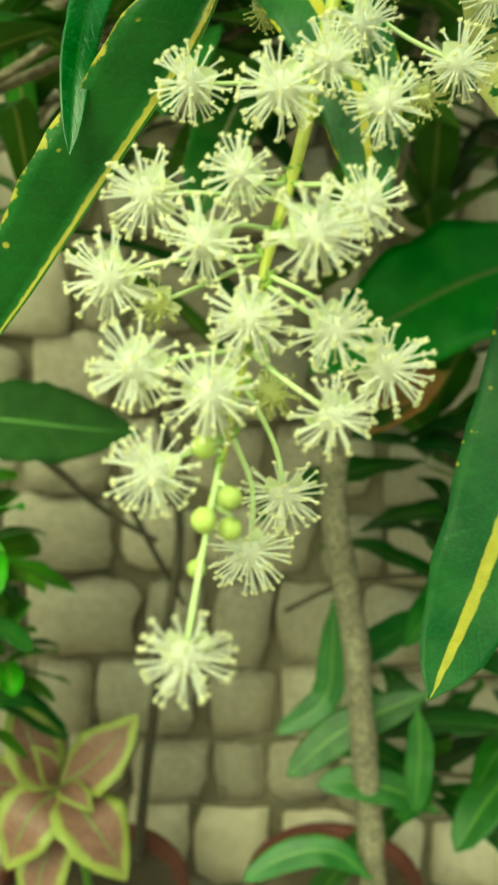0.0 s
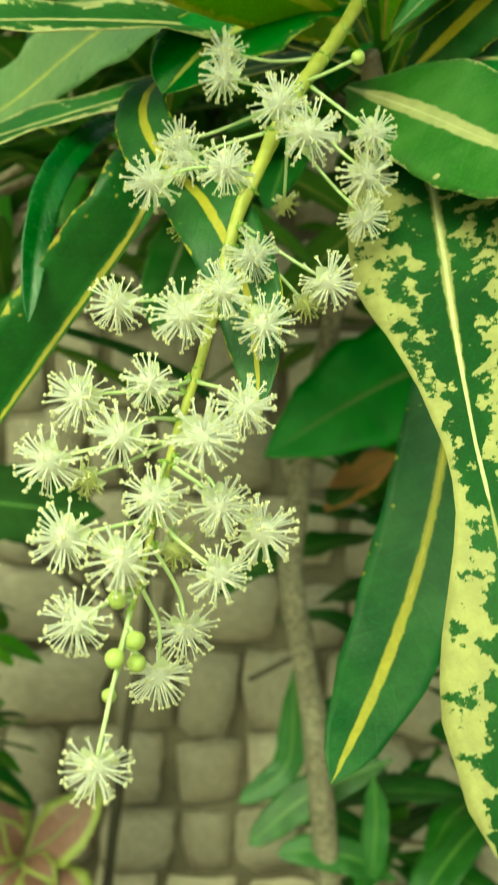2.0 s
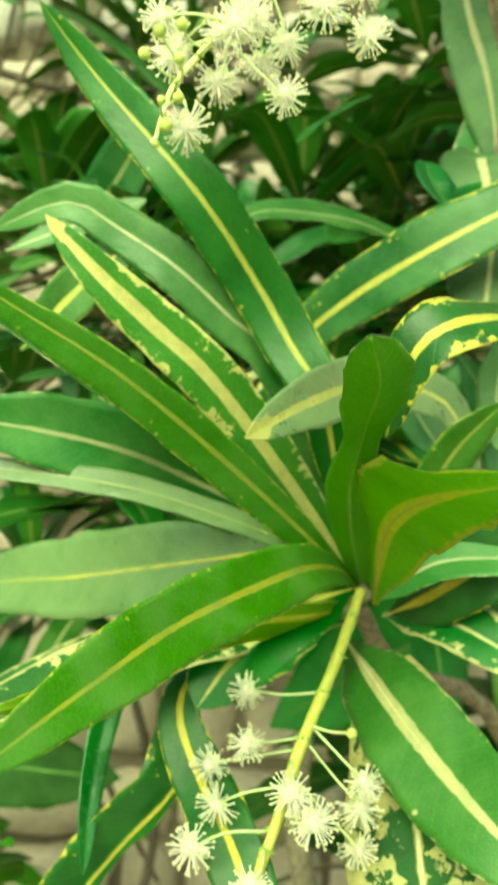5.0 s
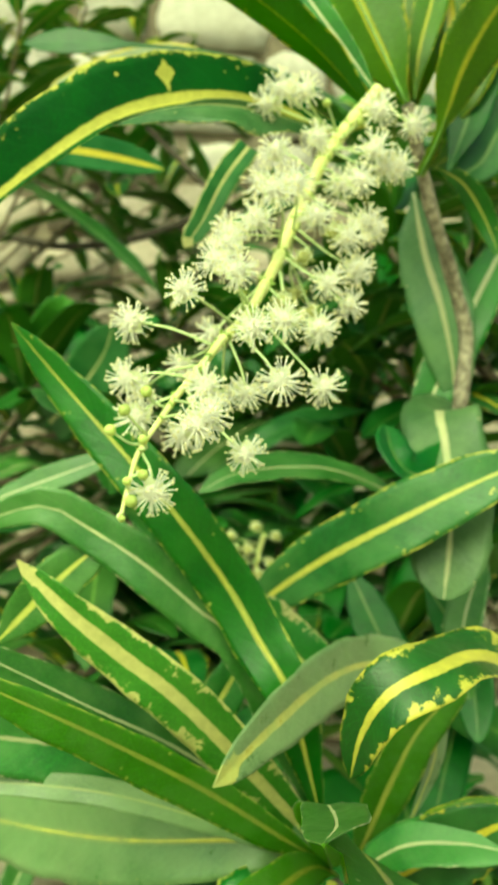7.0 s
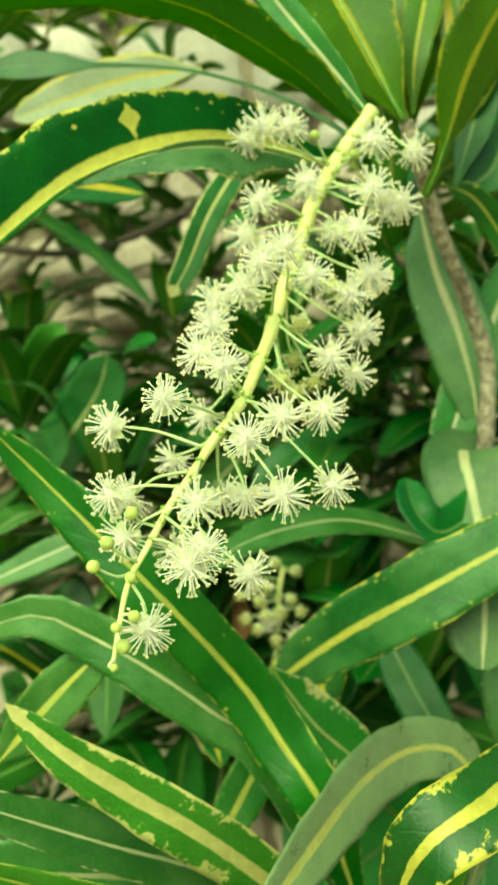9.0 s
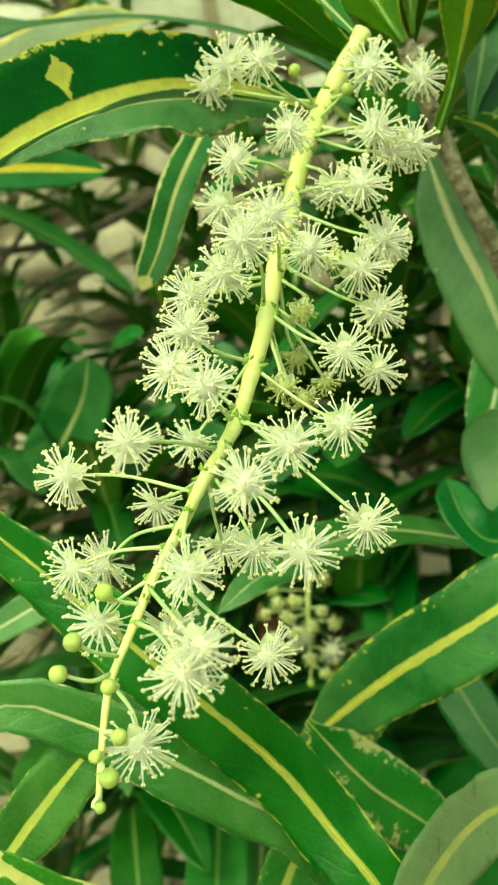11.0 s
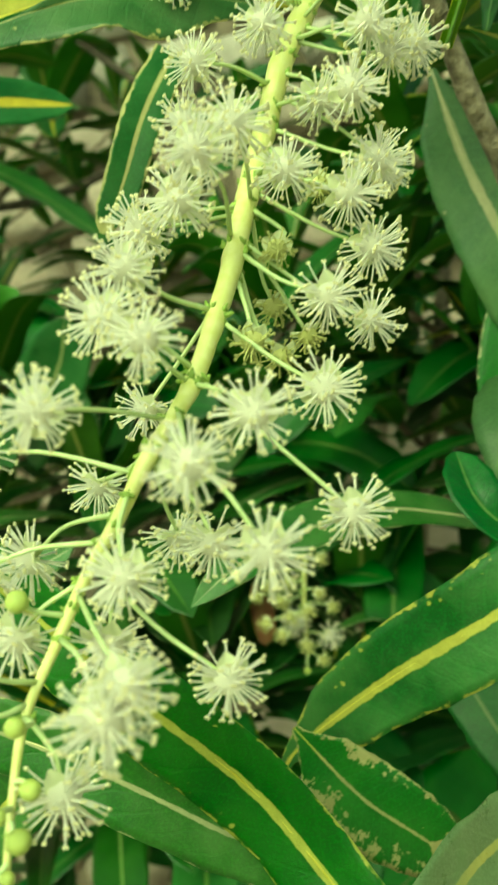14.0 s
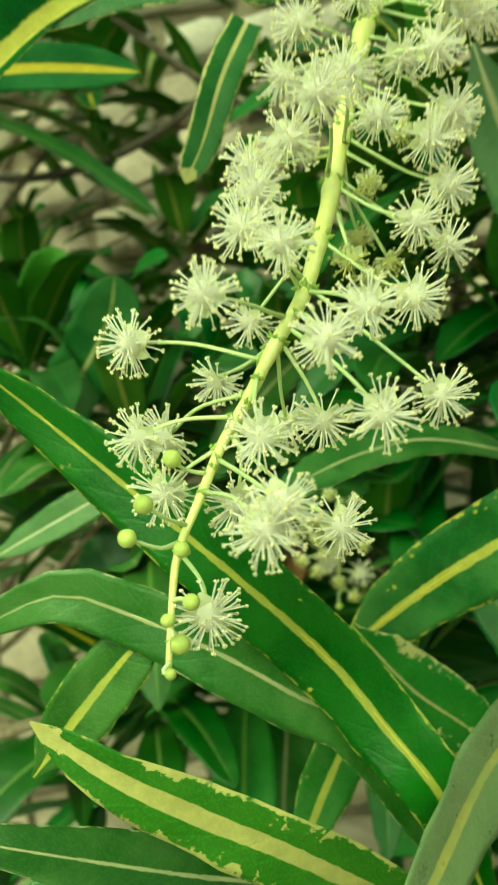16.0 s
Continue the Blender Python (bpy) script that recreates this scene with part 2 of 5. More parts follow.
BANDED = leaf_material("leaf_banded", (0.012, 0.10, 0.022), (0.007, 0.07, 0.014), (0.56, 0.47, 0.06), 0.24, gloss=0.7, dust_sheen=0.1, flare=0.1, spec=0.2)
DARKD = leaf_material("leaf_dark_specked", (0.036, 0.135, 0.006), (0.024, 0.10, 0.005), (0.54, 0.50, 0.06), 0.0, dots=0.3, beads=0.10, thru=0.55, glow=(0.40, 0.72, 0.03))
# darker copy of the broad leaf, with shade put into its colour
SHADED = leaf_material("leaf_broad_shaded", (0.020, 0.080, 0.011), (0.012, 0.056, 0.008), (0.05, 0.16, 0.02), 0.03, gloss=0.75, spec=0.2)
HANGING = leaf_material("leaf_hanging", (0.013, 0.094, 0.014), (0.008, 0.063, 0.009), (0.56, 0.49, 0.07), 0.07, dots=0.1, dust_sheen=0.12, flare=0.09, spec=0.4)
MOTTLED = leaf_material("leaf_mottled", (0.018, 0.115, 0.014), (0.010, 0.072, 0.009), (0.54, 0.52, 0.10), 0.10, dots=0.7, gloss=0.42, dust_sheen=0.22, beads=0.07)
FOLDED = leaf_material("leaf_folded", (0.042, 0.135, 0.040), (0.028, 0.10, 0.028), (0.52, 0.50, 0.20), 0.02, dots=0.5, margin=0.05, gloss=0.4, dust_sheen=0.35)
GLOSSY = leaf_material("leaf_glossy", (0.010, 0.105, 0.008), (0.006, 0.066, 0.006), (0.03, 0.15, 0.02), 0.05, gloss=0.26, spec=0.6)
HOARY = leaf_material("leaf_hoary", (0.070, 0.160, 0.052), (0.046, 0.120, 0.036), (0.52, 0.51, 0.27), 0.10, gloss=0.45, dust_sheen=0.35, dots=0.1)
TAN = leaf_material("leaf_tan", (0.50, 0.27, 0.09), (0.40, 0.20, 0.06), (0.42, 0.25, 0.08), 0.05, gloss=0.7, thru=0.3, glow=(0.6, 0.3, 0.08))
ARCH = leaf_material("leaf_arched", (0.008, 0.062, 0.006), (0.005, 0.042, 0.005), (0.54, 0.52, 0.12), 0.22, dots=0.7, margin=0.055, gloss=0.72, spec=0.12, spot=(0.78, 0.415, 0.15, 0.018), dust_sheen=0.01)
STRIPE = leaf_material("leaf_striped", (0.012, 0.094, 0.010), (0.007, 0.063, 0.007), (0.58, 0.50, 0.05), 0.13, dots=0.2, dust_sheen=0.12, beads=0.05, flare=0.04)
BLUE = leaf_material("leaf_bluish", (0.0144, 0.1302, 0.0206), (0.0082, 0.0882, 0.0123), (0.52, 0.46, 0.08), 0.07, dots=0.55, margin=0.04)
DARK = leaf_material("leaf_dark", (0.015, 0.083, 0.012), (0.009, 0.054, 0.008), (0.03, 0.14, 0.02), 0.05, gloss=0.42, dust_sheen=0.1)
DARKG = leaf_material("leaf_shade_green", (0.0114, 0.0966, 0.0061), (0.0056, 0.0619, 0.004), (0.14, 0.24, 0.06), 0.05)
DARKY = leaf_material("leaf_dark_yellow", (0.0138, 0.0903, 0.004), (0.0081, 0.0662, 0.004), (0.54, 0.50, 0.06), 0.05, dots=0.35, margin=0.06, thru=0.3)
MARGIN = leaf_material("leaf_cream_edge", (0.0115, 0.1187, 0.0085), (0.0059, 0.0819, 0.0053), (0.50, 0.48, 0.22), 0.07, dots=0.3, blotch=0.2, margin=0.14)
YELLOW = leaf_material("leaf_yellow", (0.0979, 0.2152, 0.0076), (0.0544, 0.1585, 0.0055), (0.56, 0.47, 0.03), 0.5, margin=0.05, thru=0.35)
UNDER = leaf_material("leaf_underside", (0.0564, 0.1932, 0.013), (0.041, 0.147, 0.0091), (0.35, 0.40, 0.10), 0.09, gloss=0.6, thru=0.3)
def coleus_material(name):
    """A maroon-brown blade with a broad yellow-green border."""
    k = Nodes(name)
    uv = k.add("ShaderNodeUVMap")
    sep = k.t.nodes.new("ShaderNodeSeparateXYZ")
    k.put(sep.inputs[0], uv)
    across = k.math("MULTIPLY", k.math("ABSOLUTE", k.math("SUBTRACT", sep.outputs[0], 0.5)), 2.0)
    co = k.coords()
    n1, n2 = k.noise(60.0, 4.0, co), k.noise(260.0, 3.0, co)
    end = k.math("MULTIPLY", k.step(sep.outputs[1], 0.62, 1.0), 0.7)
    rim = k.step(k.math("ADD", k.math("ADD", across, end), k.math("MULTIPLY", k.math("SUBTRACT", n1, 0.5), 0.25)), 0.60, 0.78)
    heart = k.mix(k.step(n2, 0.35, 0.7), (0.15, 0.068, 0.056), (0.22, 0.115, 0.09))
    col = k.mix(rim, heart, k.mix(n1, (0.20, 0.24, 0.05), (0.30, 0.32, 0.09)))
    k.put(k.bsdf.inputs["Base Color"], col)
    k.bsdf.inputs["Roughness"].default_value = 0.55
    k.bump(k.math("ADD", n1, k.math("MULTIPLY", n2, 0.5)), 0.5, 0.003)
    return k.mat


COLEUS = coleus_material("coleus_leaf")
BROWN = leaf_material("leaf_dry", (0.20, 0.095, 0.035), (0.14, 0.065, 0.022), (0.26, 0.15, 0.06), 0.06, gloss=0.7)
WIDE = leaf_material("leaf_broad", (0.0258, 0.2152, 0.0102), (0.015, 0.147, 0.0073), (0.10, 0.28, 0.03), 0.03, gloss=0.5, thru=0.3, glow=(0.1412, 0.63, 0.0202))
RIB_Y = soft_material("rib_yellow", (0.50, 0.48, 0.08), (0.60, 0.57, 0.14), 0.5, thru=0.35, glow=(0.85, 0.80, 0.15))
RIB_C = soft_material("rib_cream", (0.50, 0.50, 0.24), (0.60, 0.58, 0.34), 0.5)
RIB_G = soft_material("rib_green", (0.10, 0.22, 0.04), (0.16, 0.30, 0.06), 0.5)
FILAMENT = soft_material("filament", (0.93, 0.925, 0.865), (0.955, 0.945, 0.905), 0.5, 400.0, thru=0.74, glow=(0.97, 0.96, 0.90), shade=0.97, spread=0.06)
ANTHER = soft_material("anther", (0.86, 0.82, 0.55), (0.90, 0.87, 0.66), 0.6, 1500.0, thru=0.3, glow=(0.9, 0.86, 0.5), shade=0.92, spread=0.1)
SEPAL = soft_material("petal", (0.85, 0.89, 0.64), (0.90, 0.93, 0.75), 0.5, thru=0.5, glow=(0.90, 0.93, 0.62), shade=0.9, spread=0.1)
STALK = soft_material("stalk", (0.56, 0.58, 0.20), (0.66, 0.67, 0.33), 0.45, 260.0, thru=0.12, shade=0.8)
STALK_A = soft_material("yellow_stalk", (0.45, 0.46, 0.08), (0.56, 0.56, 0.15), 0.45, 260.0, thru=0.12, shade=0.8)
STALK_LOW = soft_material("pedicel", (0.56, 0.68, 0.32), (0.66, 0.76, 0.44), 0.45, 300.0, thru=0.2)
NODE = soft_material("node", (0.19, 0.30, 0.05), (0.33, 0.44, 0.10), 0.6, 900.0)
BUD = soft_material("bud", (0.42, 0.52, 0.12), (0.53, 0.60, 0.20), 0.4, 500.0, thru=0.12)
BARK = soft_material("bark", (0.11, 0.085, 0.055), (0.23, 0.19, 0.13), 0.85, 160.0, relief=0.9, far=0.003)
BARK_PALE = soft_material("pale_bark", (0.11, 0.09, 0.06), (0.34, 0.30, 0.22), 0.85, 220.0, relief=1.0, far=0.003)
TWIG = soft_material("twig", (0.06, 0.05, 0.035), (0.12, 0.10, 0.07), 0.85, 160.0, relief=0.8, far=0.002)
SPENT = soft_material("spent_flower", (0.52, 0.54, 0.18), (0.68, 0.68, 0.34), 0.7, thru=0.2, glow=(0.5, 0.5, 0.15))
RIBS = {"leaf_dusty_sheen": RIB_C, "leaf_hoary": RIB_C, "leaf_fresh_cream": RIB_C, "leaf_cream_rib": RIB_C, "leaf_cream_edge": RIB_C, "leaf_dusty_sheen_cream": RIB_C, "leaf_blotched": RIB_C,
        "leaf_dark": RIB_G, "leaf_plain": RIB_G, "leaf_dry": RIB_G, "leaf_broad": RIB_G, "coleus_leaf": RIB_G, "leaf_shade_green": RIB_G, "leaf_olive_backlit_plain": RIB_G, "leaf_olive_backlit_specked": RIB_G, "leaf_tan": RIB_G, "leaf_glossy": RIB_G, "leaf_broad_shaded": RIB_G, "leaf_dusk": RIB_C, "leaf_dusk_yellow_tip": RIB_C}


def stone_material(name, c1, c2, c3):
    k = Nodes(name)
    co = k.coords()
    n1, n2, n3 = k.noise(9.0, 4.0, co), k.noise(55.0, 5.0, co, 0.65), k.noise(320.0, 3.0, co)
    col = k.mix(k.step(n1, 0.35, 0.68), c1, c2)
    col = k.mix(k.math("MULTIPLY", k.step(n2, 0.45, 0.8), 0.6), col, c3)
    vary = k.t.nodes.new("ShaderNodeHueSaturation")
    k.put(vary.inputs["Color"], col)
    k.put(vary.inputs["Value"], k.math("ADD", k.math("MULTIPLY", k.random(), 0.4), 0.8))
    k.put(k.bsdf.inputs["Base Color"], vary.outputs[0])
    k.bsdf.inputs["Roughness"].default_value = 0.9
    k.bump(k.math("ADD", n2, k.math("MULTIPLY", n3, 0.4)), 0.8, 0.006)
    return k.mat


STONE = stone_material("pale_stone", (0.50, 0.43, 0.33), (0.61, 0.53, 0.425), (0.35, 0.30, 0.22))
# paler stone for the wall's upper rows
STONE_PALE = stone_material("upper_stone", (0.52, 0.49, 0.41), (0.62, 0.59, 0.51), (0.34, 0.31, 0.25))
# dark mortar; the shade inside the joints is put into its colour too
MORTAR = stone_material("shaded_mortar", (0.16, 0.135, 0.095), (0.23, 0.195, 0.14), (0.08, 0.07, 0.05))
# ground out of view, made pale to reflect light up under the leaves
EARTH = stone_material("bounce_earth", (0.25, 0.22, 0.165), (0.32, 0.285, 0.22), (0.18, 0.155, 0.115))
SOIL = stone_material("soil", (0.07, 0.05, 0.03), (0.12, 0.09, 0.06), (0.04, 0.03, 0.02))
CLAY = stone_material("red_clay", (0.09, 0.025, 0.02), (0.13, 0.04, 0.03), (0.05, 0.018, 0.014))


# ---- mesh tools ----
def mesh_of(name, verts, faces, mats, uvs=None, slots=None, smooth=True):
    me = bpy.data.meshes.new(name)
    me.from_pydata([tuple(v) for v in verts], [], faces)
    for m in mats:
        me.materials.append(m)
    if slots is not None:
        me.polygons.foreach_set("material_index", slots)
    if uvs is not None:
        layer = me.uv_layers.new(name="UVMap")
        loops = np.zeros(len(me.loops), dtype=np.int32)
        me.loops.foreach_get("vertex_index", loops)
        layer.data.foreach_set("uv", np.asarray(uvs, dtype=np.float32)[loops].ravel())
    me.polygons.foreach_set("use_smooth", [smooth] * len(me.polygons))
    me.update()
    return me


def part(name, me, parent, label=""):
    """Links a mesh as one object under a thing or a part; meshes are in world metres."""
    ob = new(name, me)
    ob.parent = parent
    if parent.parent is None and parent.type == "EMPTY":
        ob.matrix_parent_inverse = parent.matrix_basis.inverted()
    return tagged(ob, label=label)


def thing(name, place, label, category, group=""):
    ob = new(name)
    ob.matrix_basis = Matrix.Translation(place)
    ob.empty_display_size = 0.02
    return tagged(ob, label=label, category=category, group=group)


def curve_points(ctrl, n):
    """n + 1 points evenly spaced along a smooth curve through the given points."""
    p = np.array(ctrl, float)
    p = np.vstack([2 * p[0] - p[1], p, 2 * p[-1] - p[-2]])
    out = []
    for i in range(1, len(p) - 2):
        for u in np.linspace(0, 1, 16, endpoint=False):
            a, b, c, d = p[i - 1], p[i], p[i + 1], p[i + 2]
            out.append(0.5 * (2 * b + (c - a) * u + (2 * a - 5 * b + 4 * c - d) * u * u + (3 * b - a - 3 * c + d) * u ** 3))
    out.append(p[-2])
    out = np.array(out)
    run = np.r_[0, np.cumsum(np.linalg.norm(np.diff(out, axis=0), axis=1))]
    at = np.linspace(0, run[-1], n + 1)
    return np.stack([np.interp(at, run, out[:, k]) for k in range(3)], 1)


def unit(v):
    return v / np.maximum(np.linalg.norm(v, axis=-1, keepdims=True), 1e-9)


def tube(name, ctrl, radii, mat, n=24, sides=10, rough=0.0, seed=0):
    """A tapering round stem along a smooth curve, with a little unevenness."""
    rng = np.random.default_rng(seed)
    c = curve_points(ctrl, n)
    t = unit(np.gradient(c, axis=0))
    ref = np.array([0.31, 0.12, 0.94]) if abs(t[:, 2]).mean() < 0.8 else np.array([0.9, 0.3, 0.1])
    s = unit(np.cross(t, ref))
    b = np.cross(s, t)
    r = np.interp(np.linspace(0, 1, n + 1), np.linspace(0, 1, len(radii)), radii)
    ang = np.linspace(0, 2 * np.pi, sides, endpoint=False)
    verts, faces = [], []
    for i in range(n + 1):
        k = r[i] * (1 + rough * rng.normal(size=sides))
        verts += list(c[i] + s[i] * (np.cos(ang) * k)[:, None] + b[i] * (np.sin(ang) * k)[:, None])
    for i in range(n):
        for j in range(sides):
            q = (j + 1) % sides
            faces.append((i * sides + j, i * sides + q, (i + 1) * sides + q, (i + 1) * sides + j))
    faces.append(tuple(range(sides))[::-1])
    faces.append(tuple(n * sides + j for j in range(sides)))
    return mesh_of(name, verts, faces, [mat])


# width along the blade, from stalk to tip
STRAP = ((0, 0.10), (0.05, 0.16), (0.2, 0.72), (0.4, 0.97), (0.6, 1.0), (0.8, 0.84), (0.93, 0.5), (0.985, 0.2), (1, 0.02))
WAIST = ((0, 0.3), (0.15, 0.8), (0.35, 0.9), (0.5, 0.62), (0.58, 0.55), (0.72, 0.9), (0.87, 0.85), (0.96, 0.5), (1, 0.04))
NOTCH = ((0, 0.35), (0.1, 0.75), (0.25, 1.0), (0.38, 0.94), (0.48, 0.60), (0.56, 0.37), (0.62, 0.27), (0.67, 0.26), (0.73, 0.37), (0.81, 0.60), (0.89, 0.62), (0.96, 0.38), (1, 0.05))
BLUNT = ((0, 0.9), (0.15, 1.0), (0.4, 1.0), (0.7, 0.95), (0.88, 0.8), (0.97, 0.45), (1, 0.1))
SPOON = ((0, 0.14), (0.3, 0.10), (0.6, 0.10), (0.72, 0.16), (0.8, 0.7), (0.88, 1.0), (0.95, 0.85), (1, 0.1))
PETIOLE = ((0, 0.16), (0.25, 0.16), (0.4, 0.6), (0.6, 1.0), (0.85, 0.9), (1, 0.2))
HANG = ((0, 0.12), (0.10, 0.35), (0.20, 0.9), (0.45, 1.0), (0.75, 1.0), (0.88, 0.93), (0.95, 0.74), (0.985, 0.45), (1, 0.15))
FLAP = ((0, 0.1), (0.12, 0.45), (0.28, 0.75), (0.42, 1.0), (0.55, 0.85), (0.75, 0.45), (0.9, 0.25), (1, 0.05))
OVATE = ((0, 0.08), (0.06, 0.25), (0.18, 0.78), (0.34, 1.0), (0.55, 0.92), (0.75, 0.62), (0.9, 0.28), (1, 0.03))
BROAD = ((0, 0.06), (0.06, 0.1), (0.18, 0.6), (0.38, 1.0), (0.6, 0.92), (0.8, 0.6), (0.93, 0.25), (1, 0.02))
leaf_seed = [0]


def leaf(parent, ctrl, wide, face, mat, fold=0.18, prof=STRAP, half=(1.0, 1.0), name="leaf", wave=1.0, under=None, rib=True, n=26, face2=None):
    """A strap-shaped blade along a curve: upper and lower skin, folded along the rib, wavy edge; the rib is a part of it."""
    leaf_seed[0] += 1
    rng = np.random.default_rng(leaf_seed[0])
    m = 10
    c = curve_points(ctrl, n)
    t = unit(np.gradient(c, axis=0))
    f = np.array(face, float)
    v = np.linspace(0, 1, n + 1)
    if face2 is not None:
        f = f + (np.array(face2, float) - f) * (v * v)[:, None]
    s = unit(np.cross(t, f))
    up = np.cross(s, t)
    w = np.interp(v, [q[0] for q in prof], [q[1] for q in prof]) * wide / 2
    length = np.linalg.norm(np.diff(c, axis=0), axis=1).sum()
    ph, ph2, k1 = rng.uniform(0, 6.28, 2), rng.uniform(0, 6.28, 2), length / 0.055
    u = np.linspace(-1, 1, m + 1)
    nick = 1 + 0.022 * rng.normal(size=(n + 1, 2))
    top, uv = [], []
    for i in range(n + 1):
        for j, a in enumerate(u):
            side = 0 if a < 0 else 1
            reach = a * w[i] * half[side] * (nick[i, side] if abs(a) > 0.99 else 1)
            ruff = wave * 0.07 * w[i] * abs(a) ** 2 * (math.sin(6.28 * k1 * v[i] + ph[side]) + 0.5 * math.sin(11.0 * k1 * v[i] + ph2[side]))
            lift = fold * abs(a) * w[i] - 0.30 * fold * a * a * w[i] + ruff
            top.append(c[i] + s[i] * reach + up[i] * lift)
            uv.append((0.5 + a / 2, v[i]))
    top = np.array(top)
    thick = 0.00022 + 0.0004 * (1 - np.abs(u)) ** 2
    low = top - np.repeat(up, m + 1, axis=0) * np.tile(thick * 1.6, n + 1)[:, None]
    count = (n + 1) * (m + 1)
    faces, slots = [], []
    for i in range(n):
        for j in range(m):
            a, b = i * (m + 1) + j, (i + 1) * (m + 1) + j
            faces.append((a, a + 1, b + 1, b))
            faces.append((count + a, count + b, count + b + 1, count + a + 1))
            slots += [0, 1]
        for j in (0, m):
            a, b = i * (m + 1) + j, (i + 1) * (m + 1) + j
            faces.append((a, b, count + b, count + a) if j == 0 else (b, a, count + a, count + b))
            slots.append(0)
    me = mesh_of(name, np.vstack([top, low]), faces, [mat, under or UNDER], uv + uv, slots)
    ob = part(name, me, parent)
    if rib:
        mid = m // 2
        line = top[mid::m + 1] - up * 0.0005
        keep = line[:: max(1, n // 9)]
        r = max(0.0005, wide * 0.017)
        part("midrib", tube("midrib", keep[:-1] if len(keep) > 4 else keep, (r * 1.3, r, r * 0.8, r * 0.35), RIBS.get((under or mat).name, RIB_Y), 18, 6), ob)
    return ob


# ---- ground and stone wall ----
GROUND = -0.14
ground_bm = bmesh.new()
bmesh.ops.create_grid(ground_bm, x_segments=60, y_segments=60, size=1.0)
for q in ground_bm.verts:
    far = max(abs(q.co.x), abs(q.co.y))
    stretch = 3.0 if far < 0.8 else 3.0 + (far - 0.8) * 1500
    q.co.x, q.co.y = q.co.x * stretch, q.co.y * stretch
    q.co.z = GROUND + 0.02 * noise.noise(Vector((q.co.x * 3, q.co.y * 3, 0))) if far < 0.8 else GROUND
ground_me = bpy.data.meshes.new("ground")
ground_bm.to_mesh(ground_me)
ground_me.materials.append(EARTH)
ground = tagged(new("ground", ground_me), label="unseen ground, pale to bounce light up onto leaf undersides", category="ground", kind="structure")


def block_mesh(seed, mat):
    """A rough-hewn stone about one unit wide and high, with softened, uneven edges."""
    rng = np.random.default_rng(seed)
    bm = bmesh.new()
    bmesh.ops.create_cube(bm, size=1.0)
    bmesh.ops.subdivide_edges(bm, edges=bm.edges[:], cuts=2, use_grid_fill=True)
    for q in bm.verts:
        p = np.array(q.co)
        edge = (np.abs(p) > 0.45).sum()
        p = p * (1 - 0.05 * (edge - 1)) + rng.normal(size=3) * (0.03, 0.035, 0.03)
        q.co = Vector(p)
    me = bpy.data.meshes.new("stone")
    bm.to_mesh(me)
    bm.free()
    me.materials.append(mat)
    me.polygons.foreach_set("use_smooth", [True] * len(me.polygons))
    return me


WALL_Y, WALL_TOP = 1.30, 2.35
wall_bm = bmesh.new()
bmesh.ops.create_cube(wall_bm, size=1.0, matrix=Matrix.Translation((0, WALL_Y + 0.135, (WALL_TOP + GROUND) / 2)) @ Matrix.Diagonal((7.0, 0.24, WALL_TOP - GROUND, 1)))
wall_me = bpy.data.meshes.new("wall_north")
wall_bm.to_mesh(wall_me)
wall_me.materials.append(MORTAR)
wall = tagged(new("wall_north", wall_me), label="old garden wall of pale squared stones with dark recessed joints", category="wall", kind="structure")


